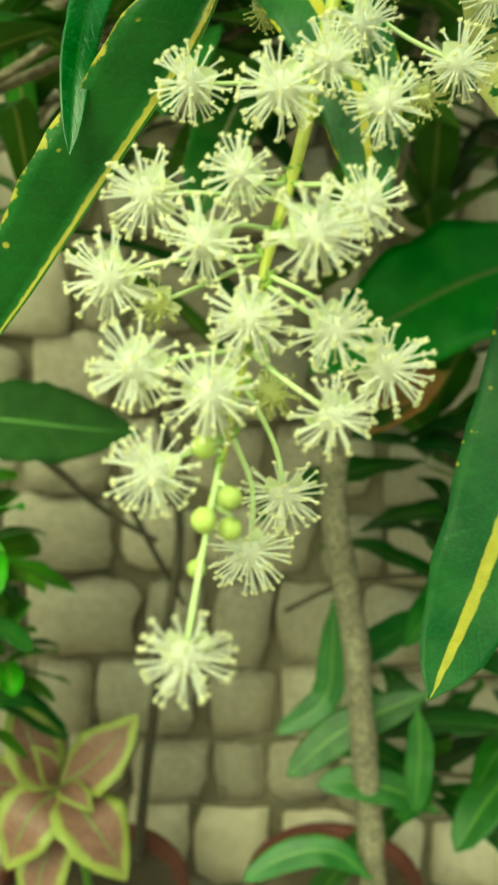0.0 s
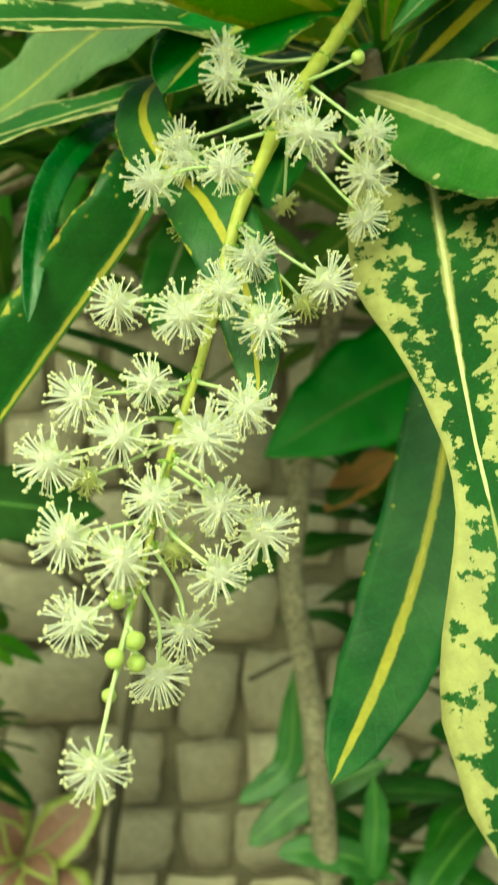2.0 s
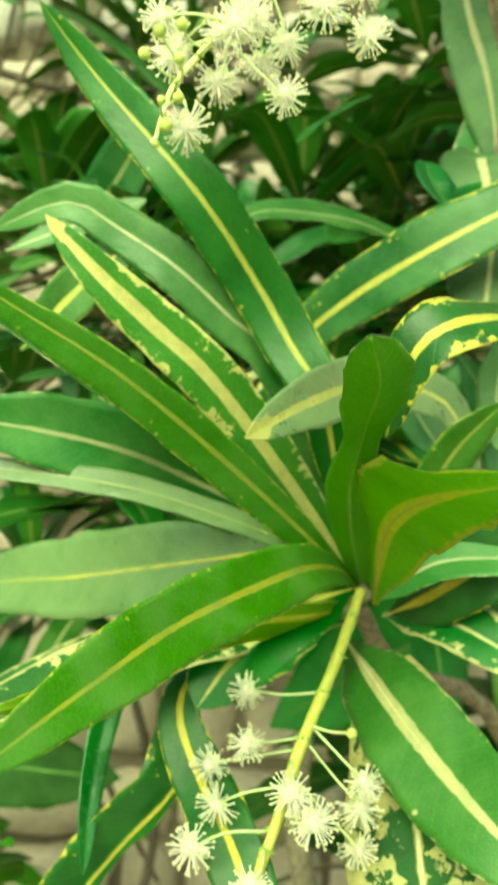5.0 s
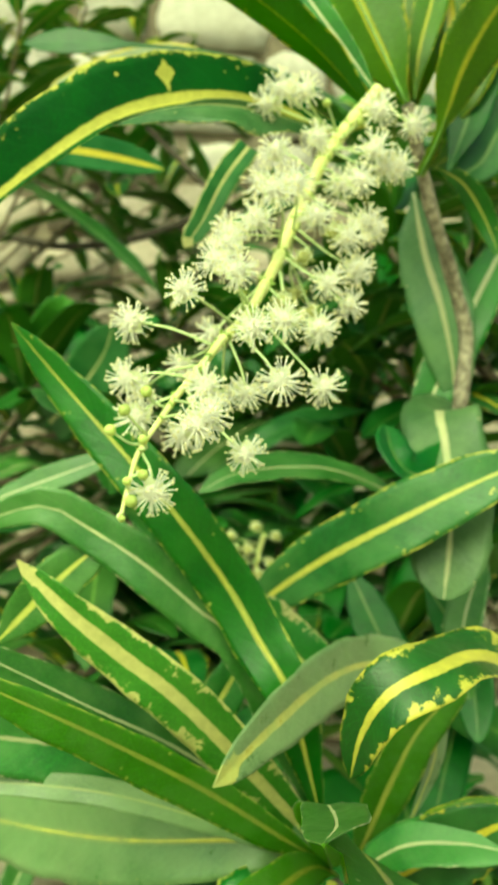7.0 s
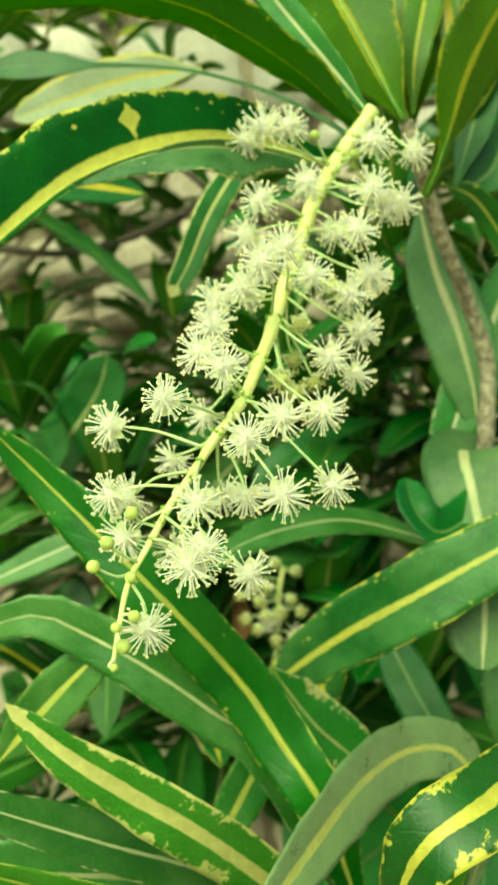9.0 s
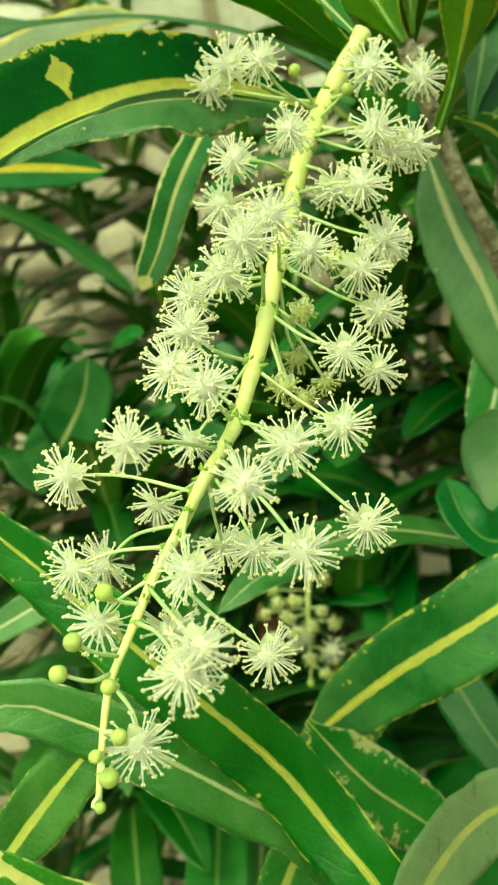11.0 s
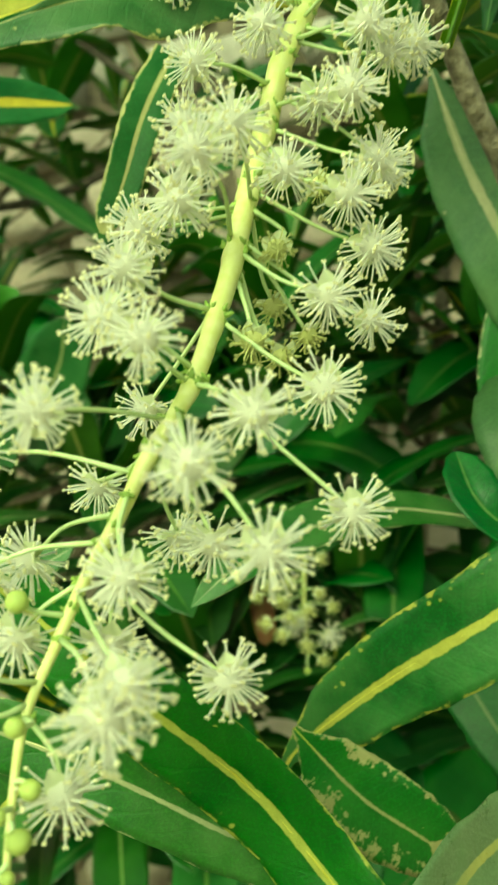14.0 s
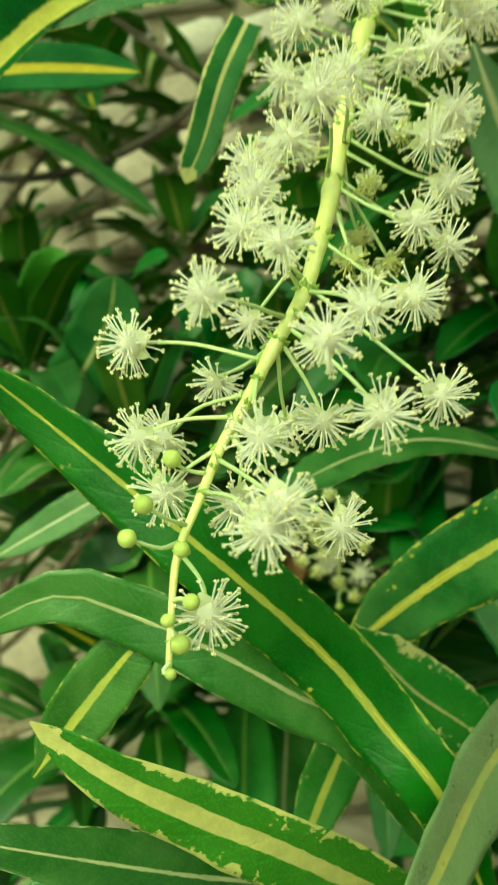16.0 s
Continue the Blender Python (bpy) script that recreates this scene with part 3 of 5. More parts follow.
# ---- the racemes ----
def flower_meshes(seed, spent=False):
    """The stamens, anthers and sepals of one pom-like flower, looking along +z, one unit in radius."""
    rng = np.random.default_rng(seed)
    count = 30 if spent else 56
    fv, ff, av, af = [], [], [], []
    for i in range(count):
        z = 1 - (i + 0.5) / count * (1.62 if not spent else 1.3)
        phi = i * 2.39996 + rng.normal() * 0.22
        d = np.array([math.sqrt(max(0, 1 - z * z)) * math.cos(phi), math.sqrt(max(0, 1 - z * z)) * math.sin(phi), z])
        d = unit(d + rng.normal(size=3) * 0.10)
        reach = rng.uniform(0.84, 1.03) * (0.75 if spent else 1.0)
        bend = unit(np.cross(d, rng.normal(size=3))) * rng.uniform(0.02, 0.16) * (2.2 if spent else 1.0)
        s = unit(np.cross(d, (0.3, 0.5, 0.8)))
        b = np.cross(d, s)
        start = len(fv)
        for k in range(4):
            u = k / 3
            c = d * (0.10 + (reach - 0.10) * u) + bend * u * u
            r = 0.0325 - 0.006 * u
            for a in range(4):
                fv.append(c + (s * math.cos(a * 1.5708) + b * math.sin(a * 1.5708)) * r)
        for k in range(3):
            for a in range(4):
                q = (a + 1) % 4
                ff.append((start + k * 4 + a, start + k * 4 + q, start + k * 4 + 4 + q, start + k * 4 + 4 + a))
        ff.append(tuple(start + 12 + a for a in range(4)))
        tip = d * reach + bend
        # a two-lobed anther across the end
        for sign in (-1, 1):
            o = len(av)
            mid = tip + s * sign * 0.036
            for p in ((1, 0, 0), (-1, 0, 0), (0, 1, 0), (0, -1, 0), (0, 0, 1), (0, 0, -1)):
                av.append(mid + (s * p[0] * 0.9 + b * p[1] + d * p[2] * 1.2) * 0.052)
            for q in ((0, 2, 4), (2, 1, 4), (1, 3, 4), (3, 0, 4), (2, 0, 5), (1, 2, 5), (3, 1, 5), (0, 3, 5)):
                af.append(tuple(o + k for k in q))
    # a low dome in the middle, where the filaments meet
    o = len(fv)
    for k in range(4):
        th = k / 3 * 1.9
        for a in range(8):
            fv.append(np.array([math.sin(th) * math.cos(a * 0.7854), math.sin(th) * math.sin(a * 0.7854), math.cos(th) * 0.9]) * 0.40)
    for k in range(3):
        for a in range(8):
            q = (a + 1) % 8
            ff.append((o + k * 8 + a, o + k * 8 + 8 + a, o + k * 8 + 8 + q, o + k * 8 + q))
    fil = mesh_of("stamens", fv, ff, [SPENT if spent else FILAMENT])
    ant = mesh_of("anthers", av, af, [SPENT if spent else ANTHER])
    return fil, ant


def petal_mesh(seed):
    """One rounded, cupped petal bent back from the flower's foot."""
    rng = np.random.default_rng(seed)
    sv, sf = [], []
    droop = rng.uniform(0.2, 0.5)
    for k in range(7):
        u = k / 6
        wd = 0.28 * math.sin(math.pi * min(0.97, 0.14 + 0.80 * u)) ** 0.7
        for a in (-1, -0.5, 0, 0.5, 1):
            sv.append((0.10 + 0.50 * u, wd * a, -0.16 - droop * u * u * 0.7 + 0.06 * u + 0.10 * a * a + 0.01 * rng.normal()))
    for k in range(6):
        for a in range(4):
            p = k * 5 + a
            sf.append((p, p + 1, p + 6, p + 5))
    return mesh_of("petal", sv, sf, [SEPAL])


PETALS = [petal_mesh(i) for i in range(3)]
FLOWERS = [flower_meshes(40 + i) for i in range(6)]
SPENTS = [flower_meshes(90 + i, True) for i in range(2)]


def bud_mesh(seed):
    rng = np.random.default_rng(seed)
    bm = bmesh.new()
    bmesh.ops.create_uvsphere(bm, u_segments=14, v_segments=10, radius=1.0)
    for q in bm.verts:
        a = math.atan2(q.co.y, q.co.x)
        q.co *= 1 - 0.05 * abs(math.cos(2.5 * a)) * (1 - abs(q.co.z)) + 0.02 * rng.normal()
        q.co.z *= 0.94
    me = bpy.data.meshes.new("bud")
    bm.to_mesh(me)
    bm.free()
    me.materials.append(BUD)
    me.polygons.foreach_set("use_smooth", [True] * len(me.polygons))
    return me


BUDS = [bud_mesh(i) for i in range(3)]


def node_mesh():
    bm = bmesh.new()
    for x, y, z, r in ((0, 0, 0, 0.85), (0.75, 0.2, 0.25, 0.5), (-0.7, 0.3, -0.2, 0.45), (0.15, 0.5, 0.75, 0.4)):
        bmesh.ops.create_uvsphere(bm, u_segments=7, v_segments=5, radius=r, matrix=Matrix.Translation((x, y, z)) @ Matrix.Diagonal((1.0, 0.8, 0.7, 1)))
    me = bpy.data.meshes.new("bract")
    bm.to_mesh(me)
    bm.free()
    me.materials.append(NODE)
    me.polygons.foreach_set("use_smooth", [True] * len(me.polygons))
    return me


BRACT = node_mesh()


def raceme(axis, radii, flowers, spent, buds, label, size, seed, flesh=STALK):
    """A hanging flower spike: stalk, flowers on thin stalks, round buds, small bracts at the joints."""
    rng = np.random.default_rng(seed)
    # the stalk swells at each joint
    joints = 0.5 + 0.5 * np.cos(np.linspace(0, 1, 109) * 2 * math.pi * 13 + 0.7 * np.sin(np.linspace(0, 9, 109)))
    swollen = np.interp(np.linspace(0, 1, 109), np.linspace(0, 1, len(radii)), radii) * (0.97 + 0.09 * joints ** 6)
    top = thing("flower_raceme", axis[0], label, "flower spike")
    part("stalk", tube("stalk", axis, swollen, flesh, 108, 12, 0.03, seed), top, "yellow-green fleshy stalk")
    line = curve_points(axis, 120)
    r_at = np.interp(np.linspace(0, 1, 121), np.linspace(0, 1, len(radii)), radii)

    def root(p, back, side=True):
        i = int(np.argmin(np.linalg.norm(line - p, axis=1)))
        i = max(1, i - int(round(back * 120)))
        out = p - line[i]
        along = unit(line[min(120, i + 1)] - line[i - 1])
        out = unit(out - along * out.dot(along))
        if side and abs(out[0]) < 0.55:
            # stalks leave the sides of the spike, not its front
            out = unit(out + np.array([0.8 if p[0] > line[i][0] else -0.8, 0.0, 0.0]))
            out = unit(out - along * out.dot(along))
        return line[i] + out * r_at[i] * 0.8, out, along

    def stem(p, foot, out, r, arch=0.0015):
        knee = foot + (p - foot) * 0.5 + out * arch + rng.normal(size=3) * 0.0012
        return tube("pedicel", [foot, knee, p], (r * 1.25, r, r), STALK_LOW, 8, 6)

    for kind, places in (("flower", flowers), ("spent", spent)):
        for p in places:
            p = np.array(p)
            foot, out, along = root(p, 0.05)
            d = unit(p - foot)
            aim = unit(d * 0.60 + np.array([0, -0.62, -0.22]) + rng.normal(size=3) * 0.18)
            meshes = FLOWERS[rng.integers(6)] if kind == "flower" else SPENTS[rng.integers(2)]
            k = size * rng.uniform(0.88, 1.10) * (0.78 if kind == "spent" else 1.0)
            turn = Vector(aim).to_track_quat("Z", "Y").to_matrix().to_4x4() @ Matrix.Rotation(rng.uniform(0, 6.28), 4, "Z")
            ob = new("flower", meshes[0])
            ob.parent = top
            ob.matrix_parent_inverse = top.matrix_basis.inverted()
            ob.matrix_basis = Matrix.Translation(p) @ turn @ Matrix.Diagonal((k, k, k, 1))
            tagged(ob, label="cream-white tuft of stamens" if kind == "flower" else "small withered tuft of stamens")
            crown = new("pollen_crown", meshes[1])
            crown.parent = ob
            for i in range(5):
                petal = new("petal", PETALS[int(rng.integers(3))])
                petal.parent = ob
                petal.matrix_basis = Matrix.Rotation(i * 1.2566 + rng.normal() * 0.15, 4, "Z")
            end = p - aim * size * 0.12
            part("pedicel", stem(end, foot, out, 0.00050), top)
            b = new("bract", BRACT)
            b.parent = top
            b.matrix_parent_inverse = top.matrix_basis.inverted()
            b.matrix_basis = Matrix.Translation(foot + out * 0.0004) @ Matrix.Rotation(rng.uniform(0, 6), 4, "Y") @ Matrix.Diagonal((0.0016 * rng.uniform(0.8, 1.2), 0.0012, 0.0013 * rng.uniform(0.7, 1.2), 1))
    # a ragged ring of green bracts at each joint of the spikes in flower
    for i in np.nonzero((swollen[1:-1] > swollen[:-2]) & (swollen[1:-1] >= swollen[2:]))[0] if len(buds) > 1 else ():
        j = min(119, max(1, int(i / 108 * 120)))
        along = unit(line[j + 1] - line[j - 1])
        for turn in (-1.25, -0.35, 0.55, 1.3):
            out = np.array([math.sin(turn + rng.normal() * 0.15), -math.cos(turn), 0.0])
            out = unit(out - along * out.dot(along))
            k = min(1.0, swollen[i] / 0.0020) * rng.uniform(0.6, 1.15)
            b = new("bract", BRACT)
            b.parent = top
            b.matrix_parent_inverse = top.matrix_basis.inverted()
            b.matrix_basis = Matrix.Translation(line[j] + out * swollen[i] * 0.98 + along * rng.normal() * 0.0005) @ Matrix.Rotation(rng.uniform(0, 6), 4, "Y") @ Matrix.Diagonal((0.0014 * k, 0.0011 * k, 0.0011 * k, 1))
    for i, (p, r) in enumerate(buds):
        p = np.array(p)
        foot, out, along = root(p, 0.012, False)
        ob = new("bud", BUDS[i % 3])
        ob.parent = top
        ob.matrix_parent_inverse = top.matrix_basis.inverted()
        ob.matrix_basis = Matrix.Translation(p) @ Matrix.Rotation(rng.uniform(0, 3), 4, "X") @ Matrix.Diagonal((r, r, r, 1))
        part("pedicel", stem(p, foot, out, 0.0005, 0.0002), top)
    return top


raceme([(0.056, 0.287, 1.088), (0.044, 0.262, 1.064), (0.030, 0.236, 1.040), (0.021, 0.218, 1.018), (0.015, 0.210, 1.002), (0.008, 0.192, 0.968), (0.002, 0.173, 0.945),
        (-0.003, 0.154, 0.918), (-0.006, 0.141, 0.904)],
       (0.0024, 0.0023, 0.0024, 0.0022, 0.0018, 0.0015, 0.0011, 0.0008, 0.0006),
       [(0.009, 0.250, 1.056), (0.010, 0.228, 1.044), (-0.004, 0.245, 1.028), (0.000, 0.228, 1.021), (-0.008, 0.211, 1.013), (0.013, 0.186, 1.014), (0.026, 0.211, 1.034),
        (0.034, 0.207, 1.026), (0.054, 0.230, 1.030), (0.053, 0.233, 1.019), (0.052, 0.228, 1.006), (0.020, 0.197, 0.993), (0.013, 0.184, 0.984), (0.004, 0.180, 0.978),
        (0.024, 0.182, 0.976), (-0.003, 0.170, 0.962), (-0.026, 0.165, 0.943), (-0.019, 0.149, 0.929)]
       + [(-0.006, 0.148, 0.925), (0.015, 0.160, 0.935), (0.007, 0.164, 0.903), (0.001, 0.159, 0.893), (-0.007, 0.122, 0.890), (-0.020, 0.171, 0.958), (-0.009, 0.164, 0.950),
          (0.000, 0.157, 0.937), (0.025, 0.163, 0.928), (0.015, 0.152, 0.921), (-0.015, 0.141, 0.913), (0.011, 0.155, 0.952), (-0.014, 0.189, 0.980), (0.041, 0.204, 0.987), (0.020, 0.168, 0.957)],
       [(0.029, 0.240, 1.011), (-0.001, 0.230, 1.002), (0.035, 0.209, 0.981), (-0.018, 0.170, 0.938), (0.004, 0.167, 0.922)],
       [((-0.007, 0.147, 0.916), 0.0022), ((-0.002, 0.141, 0.909), 0.0022), ((-0.006, 0.138, 0.906), 0.0023), ((-0.002, 0.143, 0.903), 0.0022), ((-0.007, 0.137, 0.898), 0.0017), ((0.048, 0.227, 1.050), 0.0021)],
       "drooping croton flower spike with cream-white tufted flowers and green buds", 0.0085, 5, STALK_A)
raceme([(0.078, 0.340, 1.449), (0.061, 0.334, 1.427), (0.049, 0.318, 1.407), (0.0425, 0.309, 1.391), (0.036, 0.298, 1.376), (0.028, 0.278, 1.354), (0.023, 0.269, 1.343), (0.016, 0.254, 1.329),
        (0.0065, 0.241, 1.3175), (-0.001, 0.238, 1.307), (-0.009, 0.235, 1.297), (-0.0155, 0.228, 1.2865), (-0.022, 0.221, 1.2755), (-0.025, 0.213, 1.262), (-0.0265, 0.209, 1.253)],
       (0.0031, 0.0033, 0.0032, 0.0030, 0.0027, 0.0023, 0.0018, 0.0014, 0.0010, 0.0007),
       [(0.026, 0.245, 1.375), (0.019, 0.271, 1.370), (0.008, 0.279, 1.366), (0.008, 0.246, 1.355), (0.004, 0.235, 1.346), (0.012, 0.226, 1.341), (-0.006, 0.213, 1.332), (-0.028, 0.243, 1.324),
        (0.001, 0.283, 1.324), (-0.010, 0.265, 1.310), (-0.028, 0.233, 1.302), (-0.024, 0.250, 1.299), (-0.024, 0.232, 1.288), (0.001, 0.223, 1.299), (0.007, 0.259, 1.297), (0.016, 0.243, 1.298), (0.028, 0.217, 1.301),
        (0.018, 0.212, 1.319), (0.029, 0.230, 1.324), (0.044, 0.256, 1.324), (0.045, 0.240, 1.300)]
       + [(0.004, 0.196, 1.289), (0.000, 0.194, 1.285), (-0.008, 0.237, 1.282), (0.016, 0.227, 1.275), (-0.017, 0.219, 1.261), (0.048, 0.262, 1.343), (0.058, 0.276, 1.336), (0.062, 0.286, 1.353),
          (0.058, 0.283, 1.366), (0.070, 0.305, 1.374), (0.044, 0.278, 1.373), (0.030, 0.309, 1.437), (0.040, 0.305, 1.435), (0.023, 0.325, 1.436), (0.045, 0.292, 1.410), (0.027, 0.292, 1.404), (0.021, 0.307, 1.394),
          (0.034, 0.257, 1.381), (0.073, 0.305, 1.427), (0.092, 0.322, 1.426), (0.070, 0.293, 1.406)]
       + [(0.082, 0.304, 1.402), (0.075, 0.300, 1.400), (0.062, 0.281, 1.389), (0.067, 0.291, 1.374), (0.056, 0.300, 1.392)],
       [(0.052, 0.292, 1.370), (0.039, 0.279, 1.356), (0.036, 0.294, 1.343), (0.030, 0.269, 1.336), (0.043, 0.289, 1.335), (0.036, 0.280, 1.331)],
       [((-0.020, 0.225, 1.297), 0.0023), ((-0.026, 0.212, 1.290), 0.0023), ((-0.031, 0.213, 1.283), 0.0022), ((-0.019, 0.208, 1.280), 0.0019), ((-0.019, 0.209, 1.268), 0.0020), ((-0.024, 0.205, 1.266), 0.0016),
        ((-0.023, 0.209, 1.259), 0.0024), ((-0.026, 0.208, 1.253), 0.0014), ((0.051, 0.318, 1.434), 0.0022), ((0.066, 0.313, 1.424), 0.0020)],
       "long arching croton flower spike with many cream-white tufted flowers", 0.0086, 9)


# ---- the croton plants in front ----
plant_a = thing("croton_plant", (0.31, 0.51, GROUND), "leafy croton with green and yellow striped strap leaves", "shrub", "crotons")
plant_b = thing("croton_plant", (0.29, 0.48, GROUND), "taller croton on a bare stem with variegated arching leaves", "shrub", "crotons")
part("stem", tube("stem", [(0.060, 0.315, 1.072), (0.085, 0.36, 1.03), (0.17, 0.44, 0.95), (0.28, 0.50, 0.6), (0.31, 0.51, GROUND)], (0.004, 0.006, 0.008, 0.010, 0.012), BARK, 40, 12, 0.06, 3), plant_a, "grey-brown woody stem")
part("stem", tube("stem", [(0.094, 0.352, 1.446), (0.106, 0.374, 1.420), (0.113, 0.383, 1.402), (0.132, 0.405, 1.362), (0.140, 0.412, 1.335), (0.134, 0.398, 1.300), (0.136, 0.41, 1.22), (0.24, 0.47, 0.86), (0.29, 0.48, GROUND)],
                  [(0.0034 + 0.0075 * i / 90) * (1.09 if i % 2 else 0.95) for i in range(91)], BARK_PALE, 180, 14, 0.05, 4), plant_b, "grey-brown stem ringed with leaf scars")
leaf(plant_a, [(0.060, 0.316, 1.077), (0.039, 0.298, 1.099), (0.018, 0.298, 1.101), (-0.040, 0.331, 1.085), (-0.091, 0.383, 1.066), (-0.133, 0.425, 1.053), (-0.183, 0.472, 1.034)], 0.045, (-0.66, -0.70, 0.28), FRESHG, fold=0.15)
leaf(plant_a, [(0.056, 0.322, 1.090), (0.022, 0.314, 1.112), (-0.013, 0.307, 1.128), (-0.047, 0.286, 1.145), (-0.090, 0.272, 1.155), (-0.117, 0.256, 1.158)], 0.036, (0.45, -0.88, 0.15), GREY, fold=0.25)
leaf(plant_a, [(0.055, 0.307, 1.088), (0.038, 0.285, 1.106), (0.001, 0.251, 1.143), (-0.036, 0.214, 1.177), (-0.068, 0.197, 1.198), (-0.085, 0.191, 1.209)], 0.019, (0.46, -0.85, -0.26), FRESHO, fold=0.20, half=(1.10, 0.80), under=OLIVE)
leaf(plant_a, [(0.052, 0.322, 1.086), (-0.005, 0.286, 1.142), (-0.044, 0.263, 1.170), (-0.082, 0.245, 1.195), (-0.101, 0.241, 1.205)], 0.022, (0.65, -0.52, 0.55), GREY, fold=0.20)
leaf(plant_a, [(0.057, 0.312, 1.087), (0.018, 0.276, 1.142), (-0.009, 0.254, 1.177), (-0.029, 0.246, 1.195), (-0.051, 0.239, 1.215), (-0.069, 0.237, 1.234)], 0.023, (0.27, -0.96, -0.07), SPOTTED, fold=0.15)
leaf(plant_a, [(0.056, 0.312, 1.095), (0.019, 0.304, 1.181), (-0.003, 0.300, 1.202), (-0.027, 0.296, 1.223), (-0.051, 0.297, 1.238), (-0.074, 0.295, 1.249), (-0.110, 0.303, 1.237)], 0.023, (0.13, -0.99, 0.08), GREY, fold=0.20)
leaf(plant_a, [(0.055, 0.312, 1.095), (0.043, 0.297, 1.144), (0.036, 0.286, 1.171), (0.023, 0.293, 1.191), (0.008, 0.295, 1.216), (-0.018, 0.286, 1.252), (-0.061, 0.293, 1.299), (-0.085, 0.287, 1.328)], 0.026, (0.04, -1.00, -0.08), BRIGHT, fold=0.20)
leaf(plant_a, [(0.095, 0.323, 1.097), (0.110, 0.334, 1.131), (0.101, 0.335, 1.164), (0.078, 0.320, 1.175), (0.053, 0.289, 1.176), (0.027, 0.248, 1.168), (0.006, 0.218, 1.157)], 0.027, (0.69, -0.65, 0.31), GREYTIP, fold=0.20)
leaf(plant_a, [(0.144, 0.276, 1.177), (0.108, 0.241, 1.199), (0.083, 0.216, 1.200), (0.066, 0.210, 1.193), (0.058, 0.215, 1.178), (0.055, 0.224, 1.158)], 0.027, (-0.40, -0.76, 0.51), CURL, fold=0.15)
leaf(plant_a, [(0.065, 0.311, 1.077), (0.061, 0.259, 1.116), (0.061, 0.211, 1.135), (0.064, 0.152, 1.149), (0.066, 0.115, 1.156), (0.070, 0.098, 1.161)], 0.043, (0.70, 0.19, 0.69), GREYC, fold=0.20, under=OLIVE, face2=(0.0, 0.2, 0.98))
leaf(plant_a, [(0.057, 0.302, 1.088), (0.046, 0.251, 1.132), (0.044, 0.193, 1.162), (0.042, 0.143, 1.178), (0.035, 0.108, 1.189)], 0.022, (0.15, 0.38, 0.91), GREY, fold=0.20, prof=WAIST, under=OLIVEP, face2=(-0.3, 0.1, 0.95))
leaf(plant_a, [(0.052, 0.313, 1.060), (0.071, 0.263, 1.043), (0.088, 0.231, 1.029), (0.100, 0.211, 1.021), (0.116, 0.195, 1.010)], 0.042, (-0.56, -0.56, 0.61), CREAM, fold=0.15)
leaf(plant_a, [(0.071, 0.302, 1.053), (0.075, 0.272, 1.033), (0.076, 0.244, 1.010), (0.077, 0.210, 0.975), (0.078, 0.181, 0.948), (0.080, 0.159, 0.928), (0.0825, 0.147, 0.907), (0.083, 0.137, 0.885), (0.080, 0.131, 0.864)], 0.056, (-0.31, -0.65, 0.69), VARIEG2, fold=0.15, prof=NOTCH)
leaf(plant_a, [(0.102, 0.372, 0.994), (0.102, 0.332, 0.947), (0.096, 0.312, 0.909), (0.085, 0.291, 0.874), (0.070, 0.265, 0.846), (0.051, 0.234, 0.822)], 0.040, (-0.08, -0.79, 0.61), HANGING, fold=0.15)
leaf(plant_a, [(-0.013, 0.320, 1.047), (-0.014, 0.274, 1.021), (-0.021, 0.270, 1.003), (-0.044, 0.279, 0.973), (-0.077, 0.285, 0.928), (-0.102, 0.289, 0.898)], 0.042, (0.03, -0.98, -0.22), BLUE, fold=0.35, half=(0.05, 1.00))
leaf(plant_a, [(-0.003, 0.297, 1.058), (-0.015, 0.276, 1.052), (-0.018, 0.264, 1.039), (-0.009, 0.248, 1.023), (0.006, 0.221, 1.008), (0.018, 0.202, 0.986), (0.022, 0.190, 0.967), (0.023, 0.181, 0.954)], 0.023, (-0.23, -0.69, 0.68), STRIPE, fold=0.20)
leaf(plant_a, [(-0.032, 0.356, 1.057), (-0.044, 0.325, 1.044), (-0.054, 0.297, 1.023), (-0.056, 0.275, 0.999), (-0.056, 0.262, 0.971)], 0.012, (0.38, -0.67, 0.64), GLOSSY, fold=0.30, under=GLOSSY)
leaf(plant_a, [(0.059, 0.320, 1.067), (0.041, 0.305, 1.070), (0.002, 0.280, 1.071), (-0.040, 0.253, 1.065), (-0.076, 0.229, 1.057), (-0.094, 0.217, 1.054)], 0.030, (0.16, -0.48, 0.86), MARGIN, fold=0.20)
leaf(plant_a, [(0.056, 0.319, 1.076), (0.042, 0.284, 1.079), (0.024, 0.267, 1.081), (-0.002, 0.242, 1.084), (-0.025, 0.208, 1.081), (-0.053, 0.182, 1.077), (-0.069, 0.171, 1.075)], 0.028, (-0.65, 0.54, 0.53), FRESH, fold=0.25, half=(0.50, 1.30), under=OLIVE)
leaf(plant_a, [(0.075, 0.330, 1.067), (0.091, 0.312, 1.081), (0.104, 0.303, 1.093), (0.120, 0.294, 1.106), (0.136, 0.286, 1.119)], 0.034, (-0.55, -0.83, 0.05), STRIPE, fold=0.20)
leaf(plant_a, [(0.073, 0.340, 1.064), (0.097, 0.311, 1.070), (0.118, 0.290, 1.064), (0.138, 0.280, 1.054)], 0.026, (-0.30, -0.71, 0.64), MARGIN, fold=0.20)
leaf(plant_a, [(0.071, 0.339, 1.071), (0.077, 0.331, 1.089), (0.087, 0.324, 1.118), (0.099, 0.317, 1.146), (0.119, 0.310, 1.170)], 0.022, (-0.18, -0.97, -0.17), FRESHO, fold=0.25)
